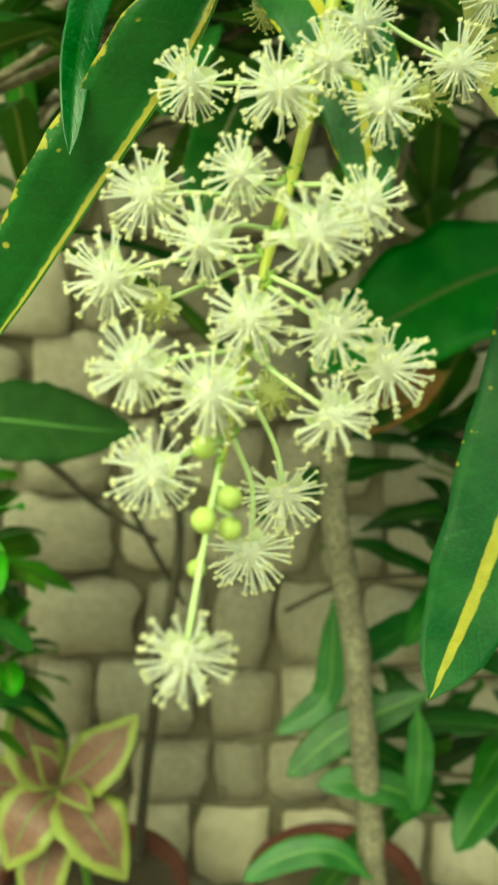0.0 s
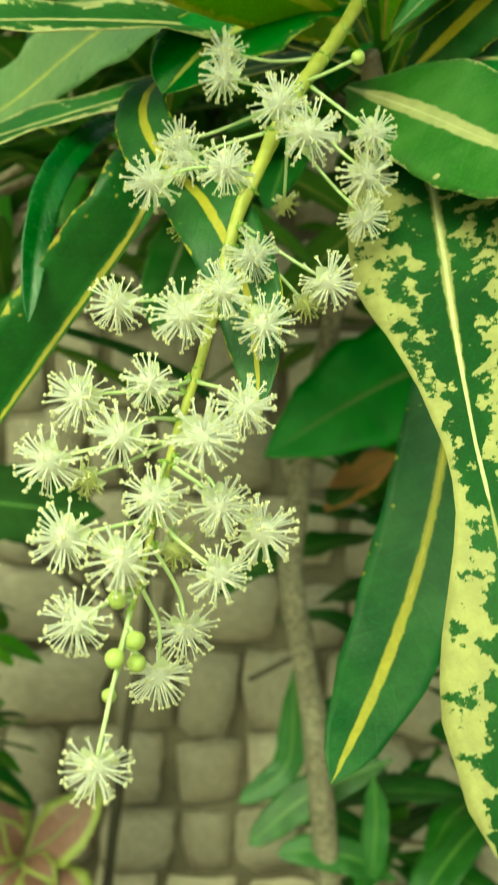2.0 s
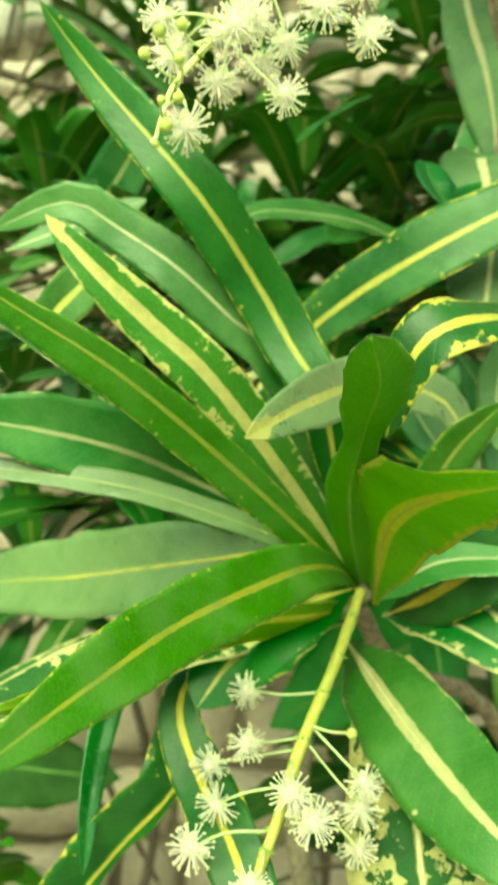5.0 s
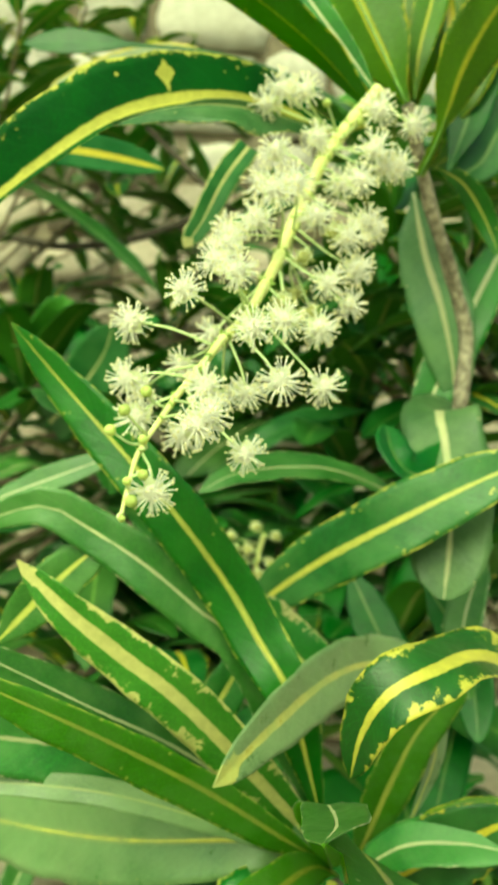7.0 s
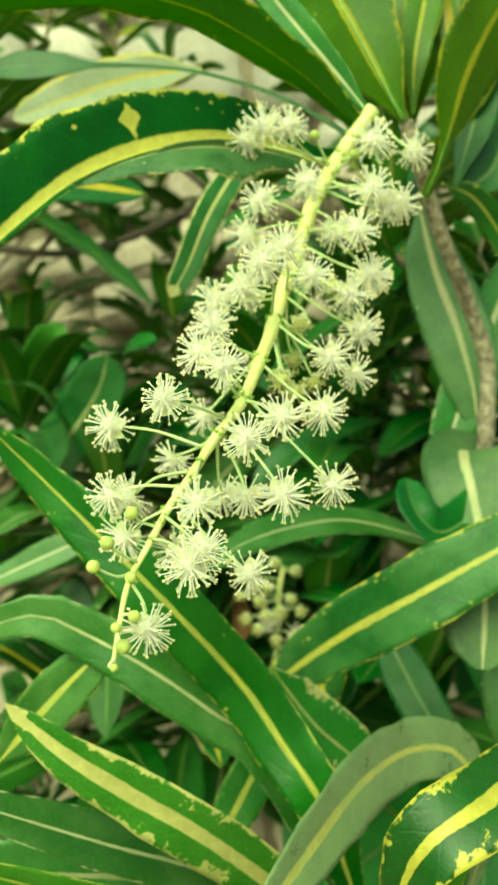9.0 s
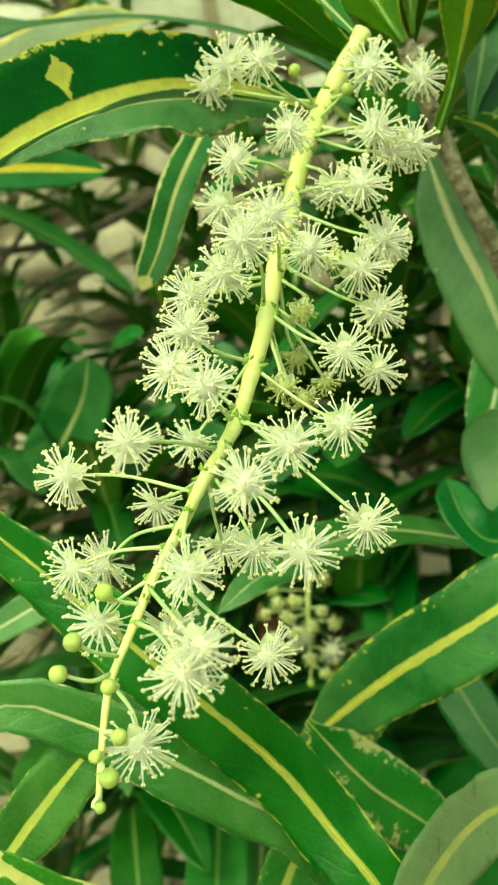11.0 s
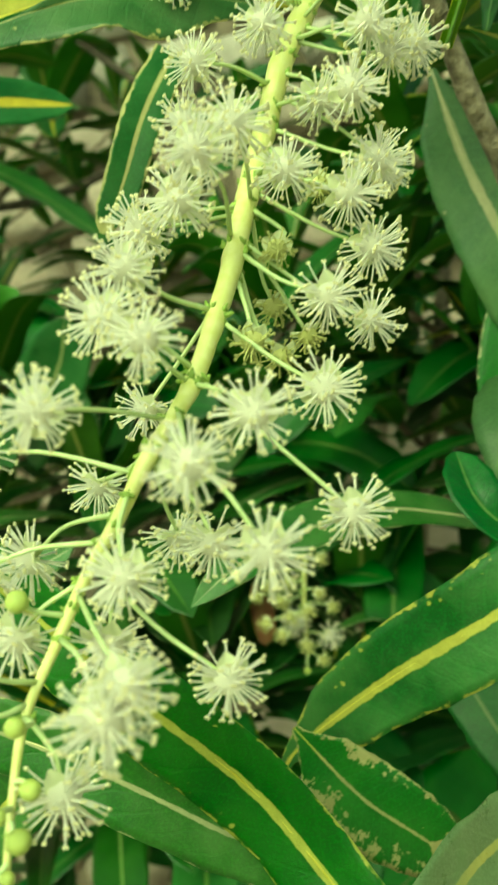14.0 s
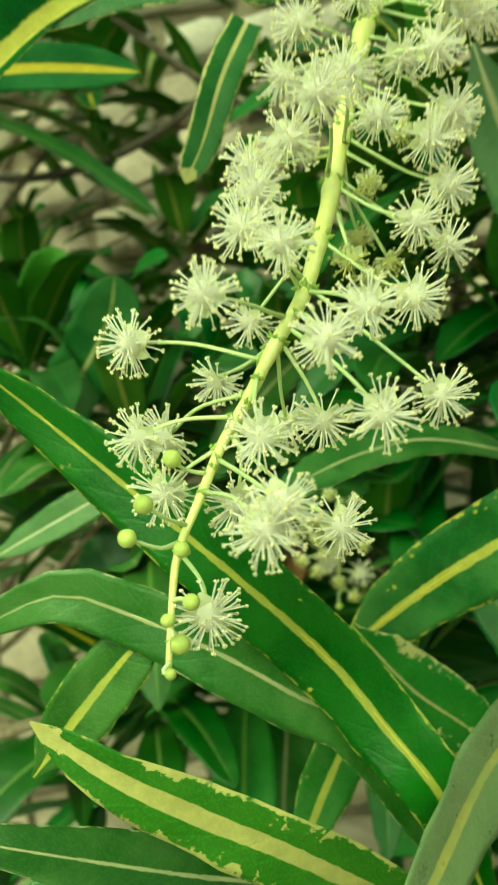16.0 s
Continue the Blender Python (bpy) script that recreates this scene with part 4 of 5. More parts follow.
leaf(plant_a, [(0.055, 0.301, 1.086), (0.030, 0.286, 1.080), (0.004, 0.269, 1.063), (-0.011, 0.258, 1.045)], 0.040, (-0.09, -0.73, 0.68), BRIGHT, fold=0.20)
leaf(plant_a, [(0.065, 0.311, 1.077), (0.088, 0.302, 1.097), (0.113, 0.293, 1.103), (0.135, 0.284, 1.103)], 0.024, (-0.33, -0.57, 0.75), GREY, fold=0.20)
leaf(plant_a, [(0.053, 0.321, 1.076), (0.003, 0.319, 1.064), (-0.049, 0.318, 1.050), (-0.115, 0.316, 1.028)], 0.026, (-0.23, -0.53, 0.82), MARGIN, fold=0.20)
leaf(plant_a, [(0.053, 0.301, 1.086), (0.030, 0.286, 1.105), (0.003, 0.281, 1.117), (-0.044, 0.276, 1.131), (-0.102, 0.270, 1.138), (-0.130, 0.269, 1.140)], 0.012, (0.19, -0.87, 0.46), FRESHG, fold=0.20)
leaf(plant_a, [(0.066, 0.321, 1.075), (0.083, 0.312, 1.090), (0.111, 0.303, 1.110), (0.136, 0.304, 1.118)], 0.014, (-0.38, -0.77, 0.51), OLIVED, fold=0.20, under=OLIVED)
leaf(plant_a, [(0.061, 0.311, 1.079), (0.048, 0.283, 1.097), (0.032, 0.248, 1.106), (0.013, 0.208, 1.108), (-0.010, 0.162, 1.107), (-0.026, 0.126, 1.103), (-0.039, 0.101, 1.098), (-0.046, 0.085, 1.095)], 0.024, (0.71, -0.38, 0.60), NEARLIME, fold=0.15, under=OLIVE)
leaf(plant_a, [(-0.006, 0.609, 1.182), (-0.004, 0.608, 1.169), (-0.003, 0.608, 1.156), (-0.005, 0.607, 1.141)], 0.015, (0.03, -1.00, 0.03), BROWN, fold=0.15)
leaf(plant_a, [(0.010, 0.377, 1.176), (0.018, 0.373, 1.187), (0.050, 0.352, 1.215), (0.087, 0.334, 1.239), (0.130, 0.327, 1.262), (0.159, 0.326, 1.273)], 0.034, (-0.39, -0.90, 0.20), MOTTLED, fold=0.15)
leaf(plant_a, [(0.150, 0.435, 1.251), (0.136, 0.416, 1.282), (0.121, 0.391, 1.295), (0.120, 0.371, 1.276), (0.120, 0.355, 1.251), (0.117, 0.344, 1.227), (0.113, 0.338, 1.202)], 0.042, (-0.25, -0.75, 0.62), HOARY, fold=0.15, prof=HANG)
leaf(plant_a, [(0.140, 0.390, 1.278), (0.118, 0.368, 1.266), (0.100, 0.352, 1.262), (0.090, 0.352, 1.272), (0.088, 0.366, 1.286)], 0.022, (0.30, -0.75, 0.58), DARKG, fold=0.5, prof=BLUNT, rib=False)
leaf(plant_a, [(0.119, 0.470, 1.433), (0.124, 0.454, 1.391), (0.132, 0.443, 1.358), (0.138, 0.437, 1.324), (0.139, 0.436, 1.302)], 0.037, (-0.26, -0.95, 0.18), HOARY, fold=0.12)
leaf(plant_a, [(0.184, 0.470, 1.416), (0.152, 0.448, 1.359), (0.135, 0.442, 1.323), (0.120, 0.436, 1.289), (0.114, 0.436, 1.275)], 0.030, (-0.13, -0.97, 0.23), FRESHC, fold=0.20)
leaf(plant_a, [(0.121, 0.435, 1.239), (0.069, 0.410, 1.260), (0.038, 0.390, 1.263), (0.010, 0.365, 1.260), (-0.008, 0.354, 1.251)], 0.020, (0.42, -0.55, 0.72), GREY, fold=0.20)
leaf(plant_a, [(0.019, 0.353, 1.204), (0.037, 0.352, 1.177), (0.053, 0.352, 1.161), (0.069, 0.352, 1.146)], 0.030, (0.15, -0.97, 0.18), SPECK, fold=0.15)
leaf(plant_a, [(-0.095, 0.302, 1.186), (-0.075, 0.298, 1.207), (-0.056, 0.296, 1.225), (-0.042, 0.299, 1.235)], 0.022, (-0.04, -1.00, 0.08), GREYYEL, fold=0.20)
leaf(plant_a, [(-0.016, 0.350, 1.111), (-0.003, 0.356, 1.133), (0.011, 0.357, 1.157), (0.019, 0.357, 1.175)], 0.022, (-0.13, -0.99, 0.09), GREYYEL, fold=0.20)
leaf(plant_a, [(-0.129, 0.394, 1.240), (-0.106, 0.394, 1.249), (-0.077, 0.395, 1.260), (-0.054, 0.395, 1.269)], 0.016, (-0.14, -0.91, 0.38), GREY, fold=0.20)
leaf(plant_a, [(0.080, 0.453, 1.199), (0.090, 0.433, 1.176), (0.100, 0.412, 1.155), (0.116, 0.401, 1.132)], 0.026, (-0.22, -0.85, 0.48), DARKG, fold=0.20)
leaf(plant_a, [(0.122, 0.433, 1.195), (0.141, 0.422, 1.164), (0.148, 0.412, 1.134), (0.148, 0.401, 1.109)], 0.026, (-0.23, -0.92, 0.33), DARKG, fold=0.20)
leaf(plant_a, [(0.151, 0.404, 1.218), (0.134, 0.383, 1.178), (0.135, 0.372, 1.142)], 0.022, (-0.53, -0.74, 0.43), GREY, fold=0.20)
leaf(plant_b, [(0.073, 0.355, 1.436), (0.052, 0.348, 1.430), (0.036, 0.340, 1.435), (0.019, 0.330, 1.436), (-0.001, 0.320, 1.435), (-0.023, 0.310, 1.429), (-0.045, 0.299, 1.418), (-0.065, 0.291, 1.402), (-0.086, 0.286, 1.384), (-0.100, 0.283, 1.370), (-0.113, 0.280, 1.354), (-0.124, 0.278, 1.337)], 0.042, (0.41, -0.91, 0.03), ARCH, fold=0.15, half=(0.12, 1.15), wave=1.0)
leaf(plant_b, [(0.052, 0.345, 1.429), (0.036, 0.337, 1.4325), (0.019, 0.327, 1.4335), (-0.001, 0.317, 1.4325), (-0.023, 0.307, 1.4265), (-0.045, 0.296, 1.4155)], 0.036, (0.30, -0.80, 0.50), FOLDED, fold=0.10, half=(1.0, 0.08), prof=FLAP, name="leaf_fold", wave=2.0, rib=False)
leaf(plant_b, [(0.085, 0.350, 1.440), (0.071, 0.340, 1.444), (0.050, 0.331, 1.462), (0.023, 0.311, 1.475), (0.001, 0.301, 1.483), (-0.032, 0.291, 1.487), (-0.074, 0.286, 1.484), (-0.097, 0.281, 1.478)], 0.026, (0.07, 0.38, 0.92), DARKD, fold=0.20, under=DARKD, rib=False)
leaf(plant_b, [(0.076, 0.360, 1.436), (0.064, 0.371, 1.452), (0.032, 0.401, 1.480), (-0.013, 0.432, 1.504), (-0.071, 0.462, 1.520), (-0.106, 0.472, 1.525), (-0.128, 0.477, 1.526)], 0.020, (-0.38, -0.86, 0.32), DARK, fold=0.15, prof=SPOON)
leaf(plant_b, [(-0.001, 0.492, 1.523), (-0.044, 0.512, 1.528), (-0.088, 0.532, 1.525), (-0.129, 0.542, 1.517)], 0.030, (-0.32, -0.95, -0.06), PALE, fold=0.20)
leaf(plant_b, [(0.093, 0.350, 1.446), (0.081, 0.351, 1.472), (0.068, 0.362, 1.505), (0.053, 0.373, 1.536), (0.039, 0.384, 1.565)], 0.042, (0.58, 0.81, -0.02), BRIGHT, fold=0.20, under=OLIVED)
leaf(plant_b, [(0.079, 0.340, 1.444), (0.061, 0.341, 1.469), (0.041, 0.342, 1.496), (0.023, 0.342, 1.522), (0.008, 0.343, 1.542)], 0.014, (-0.09, -1.00, -0.04), FRESHC, fold=0.25)
leaf(plant_b, [(0.099, 0.361, 1.452), (0.101, 0.361, 1.476), (0.109, 0.372, 1.506), (0.116, 0.383, 1.538), (0.120, 0.384, 1.560)], 0.018, (-0.05, -0.94, 0.34), OLIVED, fold=0.25, under=OLIVED)
leaf(plant_b, [(0.112, 0.370, 1.444), (0.120, 0.371, 1.468), (0.121, 0.377, 1.494), (0.120, 0.383, 1.521), (0.117, 0.384, 1.552)], 0.011, (-0.24, -0.95, 0.21), YELLOW, fold=0.25)
leaf(plant_b, [(0.104, 0.370, 1.416), (0.109, 0.360, 1.428), (0.114, 0.350, 1.444), (0.119, 0.341, 1.461), (0.129, 0.332, 1.480), (0.143, 0.322, 1.498)], 0.030, (0.01, 0.89, 0.46), FRESH, fold=0.25, prof=PETIOLE, under=OLIVED)
leaf(plant_b, [(0.066, 0.343, 1.539), (0.084, 0.327, 1.515), (0.106, 0.320, 1.502), (0.124, 0.312, 1.489), (0.143, 0.301, 1.471)], 0.020, (0.59, 0.20, 0.78), DARKY, fold=0.20, under=OLIVE)
leaf(plant_b, [(0.015, 0.410, 1.442), (0.002, 0.394, 1.419), (-0.009, 0.384, 1.394), (-0.018, 0.378, 1.379)], 0.015, (0.28, -0.93, 0.24), DUSKTIP, fold=0.20, prof=BLUNT)
leaf(plant_b, [(-0.150, 0.66, 1.285), (-0.120, 0.63, 1.312), (-0.098, 0.61, 1.338), (-0.088, 0.60, 1.362)], 0.046, (0.15, -0.95, 0.28), DUSK, fold=0.15, prof=BLUNT)
leaf(plant_b, [(-0.153, 0.490, 1.467), (-0.103, 0.500, 1.466), (-0.071, 0.500, 1.461), (-0.040, 0.500, 1.454)], 0.024, (0.01, -1.00, 0.07), BANDED, fold=0.20)
leaf(plant_b, [(0.091, 0.371, 1.455), (0.091, 0.392, 1.494), (0.102, 0.403, 1.530), (0.106, 0.414, 1.569)], 0.026, (-0.13, 0.96, -0.26), BRIGHT, fold=0.20, under=OLIVED)
leaf(plant_b, [(0.123, 0.390, 1.424), (0.139, 0.411, 1.463), (0.150, 0.432, 1.506), (0.156, 0.444, 1.547), (0.159, 0.445, 1.584)], 0.030, (-0.15, -0.91, 0.38), DARKG, fold=0.20)
leaf(plant_b, [(0.125, 0.400, 1.423), (0.145, 0.410, 1.434), (0.159, 0.421, 1.457), (0.181, 0.432, 1.487)], 0.030, (0.08, -0.94, 0.32), DARKG, fold=0.20)
leaf(plant_b, [(0.117, 0.390, 1.426), (0.134, 0.400, 1.420), (0.148, 0.409, 1.404), (0.157, 0.409, 1.383)], 0.014, (-0.15, -0.93, -0.32), BRIGHT, fold=0.20)
leaf(plant_b, [(0.099, 0.370, 1.444), (0.097, 0.371, 1.474), (0.095, 0.372, 1.503), (0.096, 0.383, 1.532), (0.095, 0.384, 1.554)], 0.013, (-0.19, -0.96, 0.19), OLIVED, fold=0.20, under=OLIVED)
leaf(plant_b, [(0.102, 0.381, 1.451), (0.108, 0.381, 1.480), (0.116, 0.393, 1.514), (0.122, 0.393, 1.542), (0.129, 0.404, 1.570)], 0.024, (-0.41, -0.88, 0.26), OLIVED, fold=0.20, under=OLIVED)
leaf(plant_b, [(0.124, 0.411, 1.448), (0.140, 0.412, 1.487), (0.150, 0.423, 1.532), (0.155, 0.424, 1.571)], 0.030, (-0.17, -0.97, 0.17), OLIVED, fold=0.20, under=OLIVED)
leaf(plant_b, [(0.117, 0.421, 1.454), (0.138, 0.431, 1.459), (0.156, 0.442, 1.484), (0.171, 0.443, 1.509)], 0.024, (-0.23, -0.90, 0.36), OLIVE, fold=0.20, under=OLIVE)
leaf(plant_b, [(0.087, 0.360, 1.447), (0.067, 0.371, 1.471), (0.048, 0.382, 1.502), (0.029, 0.393, 1.537), (0.015, 0.394, 1.559)], 0.016, (-0.21, -0.96, 0.19), BRIGHT, fold=0.25)
leaf(plant_b, [(0.124, 0.440, 1.440), (0.148, 0.461, 1.457), (0.167, 0.471, 1.456), (0.190, 0.481, 1.442)], 0.026, (0.38, -0.92, -0.14), OLIVED, fold=0.20, under=OLIVED)


# ---- croton and broad-leaved plants further back ----
def backdrop_plant(place, heads, count, reach, wide, mats, label, seed, group="shrubs behind", name="croton_plant", down=0.25, prof=STRAP, stem_r=0.007):
    rng = np.random.default_rng(seed)
    top = thing(name, place, label, "shrub", group)
    base = np.array(place)
    crown = max(h[2] for h in heads) - 0.30
    part("stem", tube("stem", [base, (base[0], base[1] + 0.02, crown * 0.5), (base[0], base[1], crown)], (stem_r * 1.7, stem_r * 1.4, stem_r), BARK, 20, 8, 0.06, seed), top)
    for h in heads:
        h = np.array(h)
        fork = np.array([base[0], base[1], min(crown - 0.01, h[2] - 0.06)])
        mid = fork * 0.45 + h * 0.55 + np.array([0, 0.03, -0.05])
        part("stem", tube("stem", [fork, mid, h - (0, 0, 0.03), h], (stem_r * 0.8, stem_r * 0.6, stem_r * 0.5, stem_r * 0.4), BARK, 20, 8, 0.06, seed), top)
        for i in range(count):
            phi = i * 2.39996 + rng.normal() * 0.2
            rise = 1.0 - (i + 0.5) / count * (1.0 + down) + rng.normal() * 0.12
            size = reach * rng.uniform(0.75, 1.15) * (0.65 + 0.35 * math.sin(min(1.0, i / count * 1.4) * 1.57))
            e = np.array([math.cos(phi), math.sin(phi), 0.0])
            foot = h - np.array([0, 0, 0.07 * i / count])
            d = unit(e * (1 - abs(rise) * 0.6) + np.array([0, 0, rise]))
            p1, p2 = foot + d * size * 0.35, foot + d * size * 0.7 - np.array([0, 0, size * 0.06])
            p3 = foot + d * size * 0.92 + e * size * 0.08 - np.array([0, 0, size * 0.22])
            face = unit(np.array([0, 0, 1.0]) - d * d[2] + e * -0.25 + rng.normal(size=3) * 0.2)
            leaf(top, [foot, p1, p2, p3], wide * rng.uniform(0.8, 1.2), face, mats[int(rng.integers(len(mats)))], 0.2, prof, n=14)
    return top


SHADE = [DARKG, GREY, DARKG, PLAIN, STRIPE, DARK, PLAIN]
DEEP = [DARKG, DARK, DARKG, STRIPE]
backdrop_plant((-0.46, 0.70, GROUND), [(-0.18, 0.69, 1.33), (-0.10, 0.64, 1.26), (-0.12, 0.63, 1.12), (-0.05, 0.62, 1.14)], 16, 0.18, 0.036, SHADE, "bushy croton in half shade with dark green leaves", 22)
backdrop_plant((-0.50, 0.80, GROUND), [(-0.04, 0.74, 1.26), (-0.02, 0.68, 1.12), (0.04, 0.74, 1.36)], 16, 0.18, 0.036, SHADE, "low dense croton between the taller stems", 24)
backdrop_plant((0.46, 0.66, GROUND), [(0.11, 0.72, 1.28), (0.13, 0.60, 1.12), (0.21, 0.63, 1.18), (0.06, 0.64, 1.16)], 16, 0.18, 0.036, SHADE, "croton with long plain and striped green leaves", 25)
backdrop_plant((0.52, 0.80, GROUND), [(0.24, 0.74, 1.54), (0.17, 0.88, 1.56), (0.28, 0.80, 1.36), (0.12, 0.92, 1.42), (0.20, 0.92, 1.24)], 16, 0.19, 0.040, DEEP, "tall croton behind with upright dark green leaves", 26)
backdrop_plant((-0.52, 0.90, GROUND), [(-0.24, 0.80, 1.60), (-0.30, 0.84, 1.38)], 14, 0.19, 0.034, SHADE + [YELLOW], "croton close to the stone wall with striped leaves", 23)
backdrop_plant((0.60, 0.98, GROUND), [(0.10, 1.02, 1.30), (0.02, 0.98, 1.16), (0.24, 1.02, 1.10), (0.16, 1.0, 0.98)], 16, 0.20, 0.044, DEEP, "dense shaded shrub of dark leaves before the wall", 29)
backdrop_plant((-0.56, 0.96, GROUND), [(-0.14, 0.98, 1.20), (-0.28, 0.96, 1.16)], 14, 0.19, 0.040, DEEP, "shaded shrub of dark leaves close to the wall", 30)
backdrop_plant((-0.60, 1.12, GROUND), [(-0.12, 1.12, 1.40), (0.00, 1.12, 1.32), (-0.20, 1.14, 1.28), (0.14, 1.10, 1.40)], 10, 0.17, 0.036, DEEP, "sparse shrub with dark leaves hanging before the wall", 33)
backdrop_plant((-0.54, 0.92, GROUND), [(-0.39, 0.94, 0.62), (-0.42, 0.88, 0.86), (-0.40, 0.98, 0.46), (-0.42, 0.90, 0.54)], 18, 0.17, 0.05, [PLAIN, DARKG, LIME], "leafy green shrub beside the wall", 28)
backdrop_plant((0.50, 1.06, GROUND), [(0.20, 0.98, 0.34), (0.30, 0.90, 0.46), (0.22, 0.94, 0.60), (0.30, 0.86, 0.80), (0.17, 0.98, 0.76), (0.26, 0.92, 0.70)], 14, 0.18, 0.050, [DARKG, PLAIN, DARK, PLAIN, DARKG], "low leafy shrub with fresh green leaves at the wall's foot", 27)
backdrop_plant((-0.44, 0.76, GROUND), [(-0.11, 0.72, 1.06), (-0.20, 0.74, 1.00)], 18, 0.20, 0.024, [DARKG, DARK, GREY], "narrow-leaved croton in the shade", 31)

backdrop_plant((-0.54, 0.86, GROUND), [(-0.20, 0.80, 1.39), (-0.12, 0.72, 1.32), (0.01, 0.76, 1.30), (-0.15, 0.98, 1.60), (-0.07, 0.94, 1.42)], 13, 0.15, 0.034, DEEP + [DARKG], "leafy shaded croton in front of the wall with dark leaves", 41)

backdrop_plant((-0.40, 0.96, GROUND), [(-0.265, 0.79, 0.70), (-0.285, 0.78, 0.65), (-0.265, 0.82, 0.57), (-0.285, 0.79, 0.53)], 14, 0.07, 0.026, [LIME, LIME, PLAIN], "small yellow-green leafy bush beside the wall", 43, name="leafy_bush", stem_r=0.004)
backdrop_plant((-0.42, 1.12, GROUND), [(-0.20, 0.74, 1.67), (-0.15, 0.78, 1.70), (-0.24, 0.76, 1.64), (-0.11, 0.90, 1.72)], 10, 0.085, 0.016, [LIME, YELLOW, YELLOW, SPOTTED], "tall thin bush with yellow-green leaves by the wall", 44, name="leafy_bush", stem_r=0.004)

backdrop_plant((0.50, 0.72, GROUND), [(0.12, 0.58, 1.45), (0.19, 0.60, 1.43), (0.12, 0.66, 1.36), (0.16, 0.62, 1.31), (0.21, 0.64, 1.37)], 14, 0.13, 0.032, DEEP, "dense dark-leaved croton behind the tall stem", 47)

backdrop_plant((-0.58, 1.06, GROUND), [(-0.27, 1.12, 1.47), (-0.04, 1.10, 1.50), (-0.16, 1.08, 1.53), (-0.22, 1.04, 1.60), (-0.10, 1.12, 1.62), (-0.30, 1.00, 1.72), (-0.06, 0.98, 1.70), (0.04, 1.06, 1.58)], 12, 0.10, 0.018, DEEP + [GREY], "thin shrub of narrow dark leaves against the wall", 52, stem_r=0.004)

# dark twigs and dry branches in front of the wall
for ctrl, r in (([(-0.20, 1.12, GROUND), (-0.165, 1.10, 0.22), (-0.140, 1.08, 0.42), (-0.120, 1.09, 0.58), (-0.16, 1.06, 0.80)], 0.009),
                ([(-0.30, 1.10, 0.66), (-0.22, 1.10, 0.59), (-0.15, 1.10, 0.55)], 0.006),
                ([(-0.20, 1.14, 0.60), (-0.16, 1.14, 0.52), (-0.12, 1.15, 0.44)], 0.005),
                ([(-0.36, 0.98, 1.53), (-0.20, 1.00, 1.50), (-0.06, 1.02, 1.54), (0.02, 1.05, 1.62)], 0.006),
                ([(-0.10, 0.92, 1.62), (-0.05, 0.92, 1.57), (0.00, 0.94, 1.53), (0.06, 0.98, 1.50)], 0.004),
                ([(0.02, 1.10, 0.46), (0.10, 1.06, 0.52), (0.20, 1.02, 0.55)], 0.004)):
    twig = thing("branch", ctrl[0], "thin dark bare branch in front of the stone wall", "branch", "dry branches")
    part("wood", tube("branch", ctrl, (r, r * 0.85, r * 0.6), TWIG, 24, 8, 0.08, 6), twig)

# a half-hidden older spike between the leaves
raceme([(0.030, 0.568, 1.205), (0.026, 0.562, 1.190), (0.024, 0.558, 1.175), (0.022, 0.556, 1.150)], (0.002, 0.0018, 0.0012, 0.0008), [(0.018, 0.552, 1.172), (0.036, 0.556, 1.160)],
       [(0.024, 0.552, 1.212), (0.006, 0.548, 1.206), (0.000, 0.545, 1.192), (0.012, 0.545, 1.188), (0.002, 0.546, 1.176), (0.010, 0.546, 1.168), (0.016, 0.544, 1.178), (0.008, 0.546, 1.197), (0.038, 0.556, 1.205), (0.018, 0.550, 1.196), (0.034, 0.552, 1.186), (0.026, 0.550, 1.178), (0.040, 0.558, 1.176), (0.022, 0.552, 1.158), (0.030, 0.552, 1.148), (0.014, 0.552, 1.184)],
       [((0.020, 0.554, 1.142), 0.0022)], "small faded croton flower spike in the shade", 0.0085, 15)


# ---- pots and the coleus ----
def clay_pot(x, y, r, high):
    prof = [(0.70, 0.0), (0.74, 0.02), (0.90, 0.80), (0.91, 0.82), (1.0, 0.82), (1.02, 0.85), (1.02, 0.98), (1.0, 1.0), (0.93, 1.0), (0.91, 0.97), (0.88, 0.88), (0.0, 0.88)]
    verts, faces, k = [], [], 32
    for a, b in prof[:-1]:
        for i in range(k):
            verts.append((x + r * a * math.cos(i * 6.28319 / k), y + r * a * math.sin(i * 6.28319 / k), GROUND + 0.005 + high * b))
    for s in range(len(prof) - 2):
        for i in range(k):
            q = (i + 1) % k
            faces.append((s * k + i, s * k + q, (s + 1) * k + q, (s + 1) * k + i))
    faces.append(tuple(range(k))[::-1])
    pot = thing("plant_pot", (x, y, GROUND), "dark red clay flower pot standing on the soil", "pot", "flower pots")
    part("body", mesh_of("body", verts, faces, [CLAY]), pot)
    o = [(x + r * 0.89 * math.cos(i * 6.28319 / k), y + r * 0.89 * math.sin(i * 6.28319 / k), GROUND + 0.005 + high * 0.9 + 0.004 * math.sin(i * 2.3)) for i in range(k)] + [(x, y, GROUND + high * 0.93)]
    part("soil", mesh_of("soil", o, [(i, (i + 1) % k, k) for i in range(k)], [SOIL]), pot, "dark potting soil")
    return pot


clay_pot(-0.23, 1.03, 0.13, 0.22)
clay_pot(0.10, 1.06, 0.12, 0.22)
coleus = thing("coleus_plant", (-0.23, 1.03, GROUND + 0.20), "coleus with maroon-brown leaves edged in yellow-green, in a pot", "plant")
part("stem", tube("stem", [(-0.23, 1.03, GROUND + 0.19), (-0.24, 1.0, 0.18), (-0.248, 0.965, 0.272)], (0.006, 0.005, 0.004), RIB_G, 16, 8, 0.04, 2), coleus)
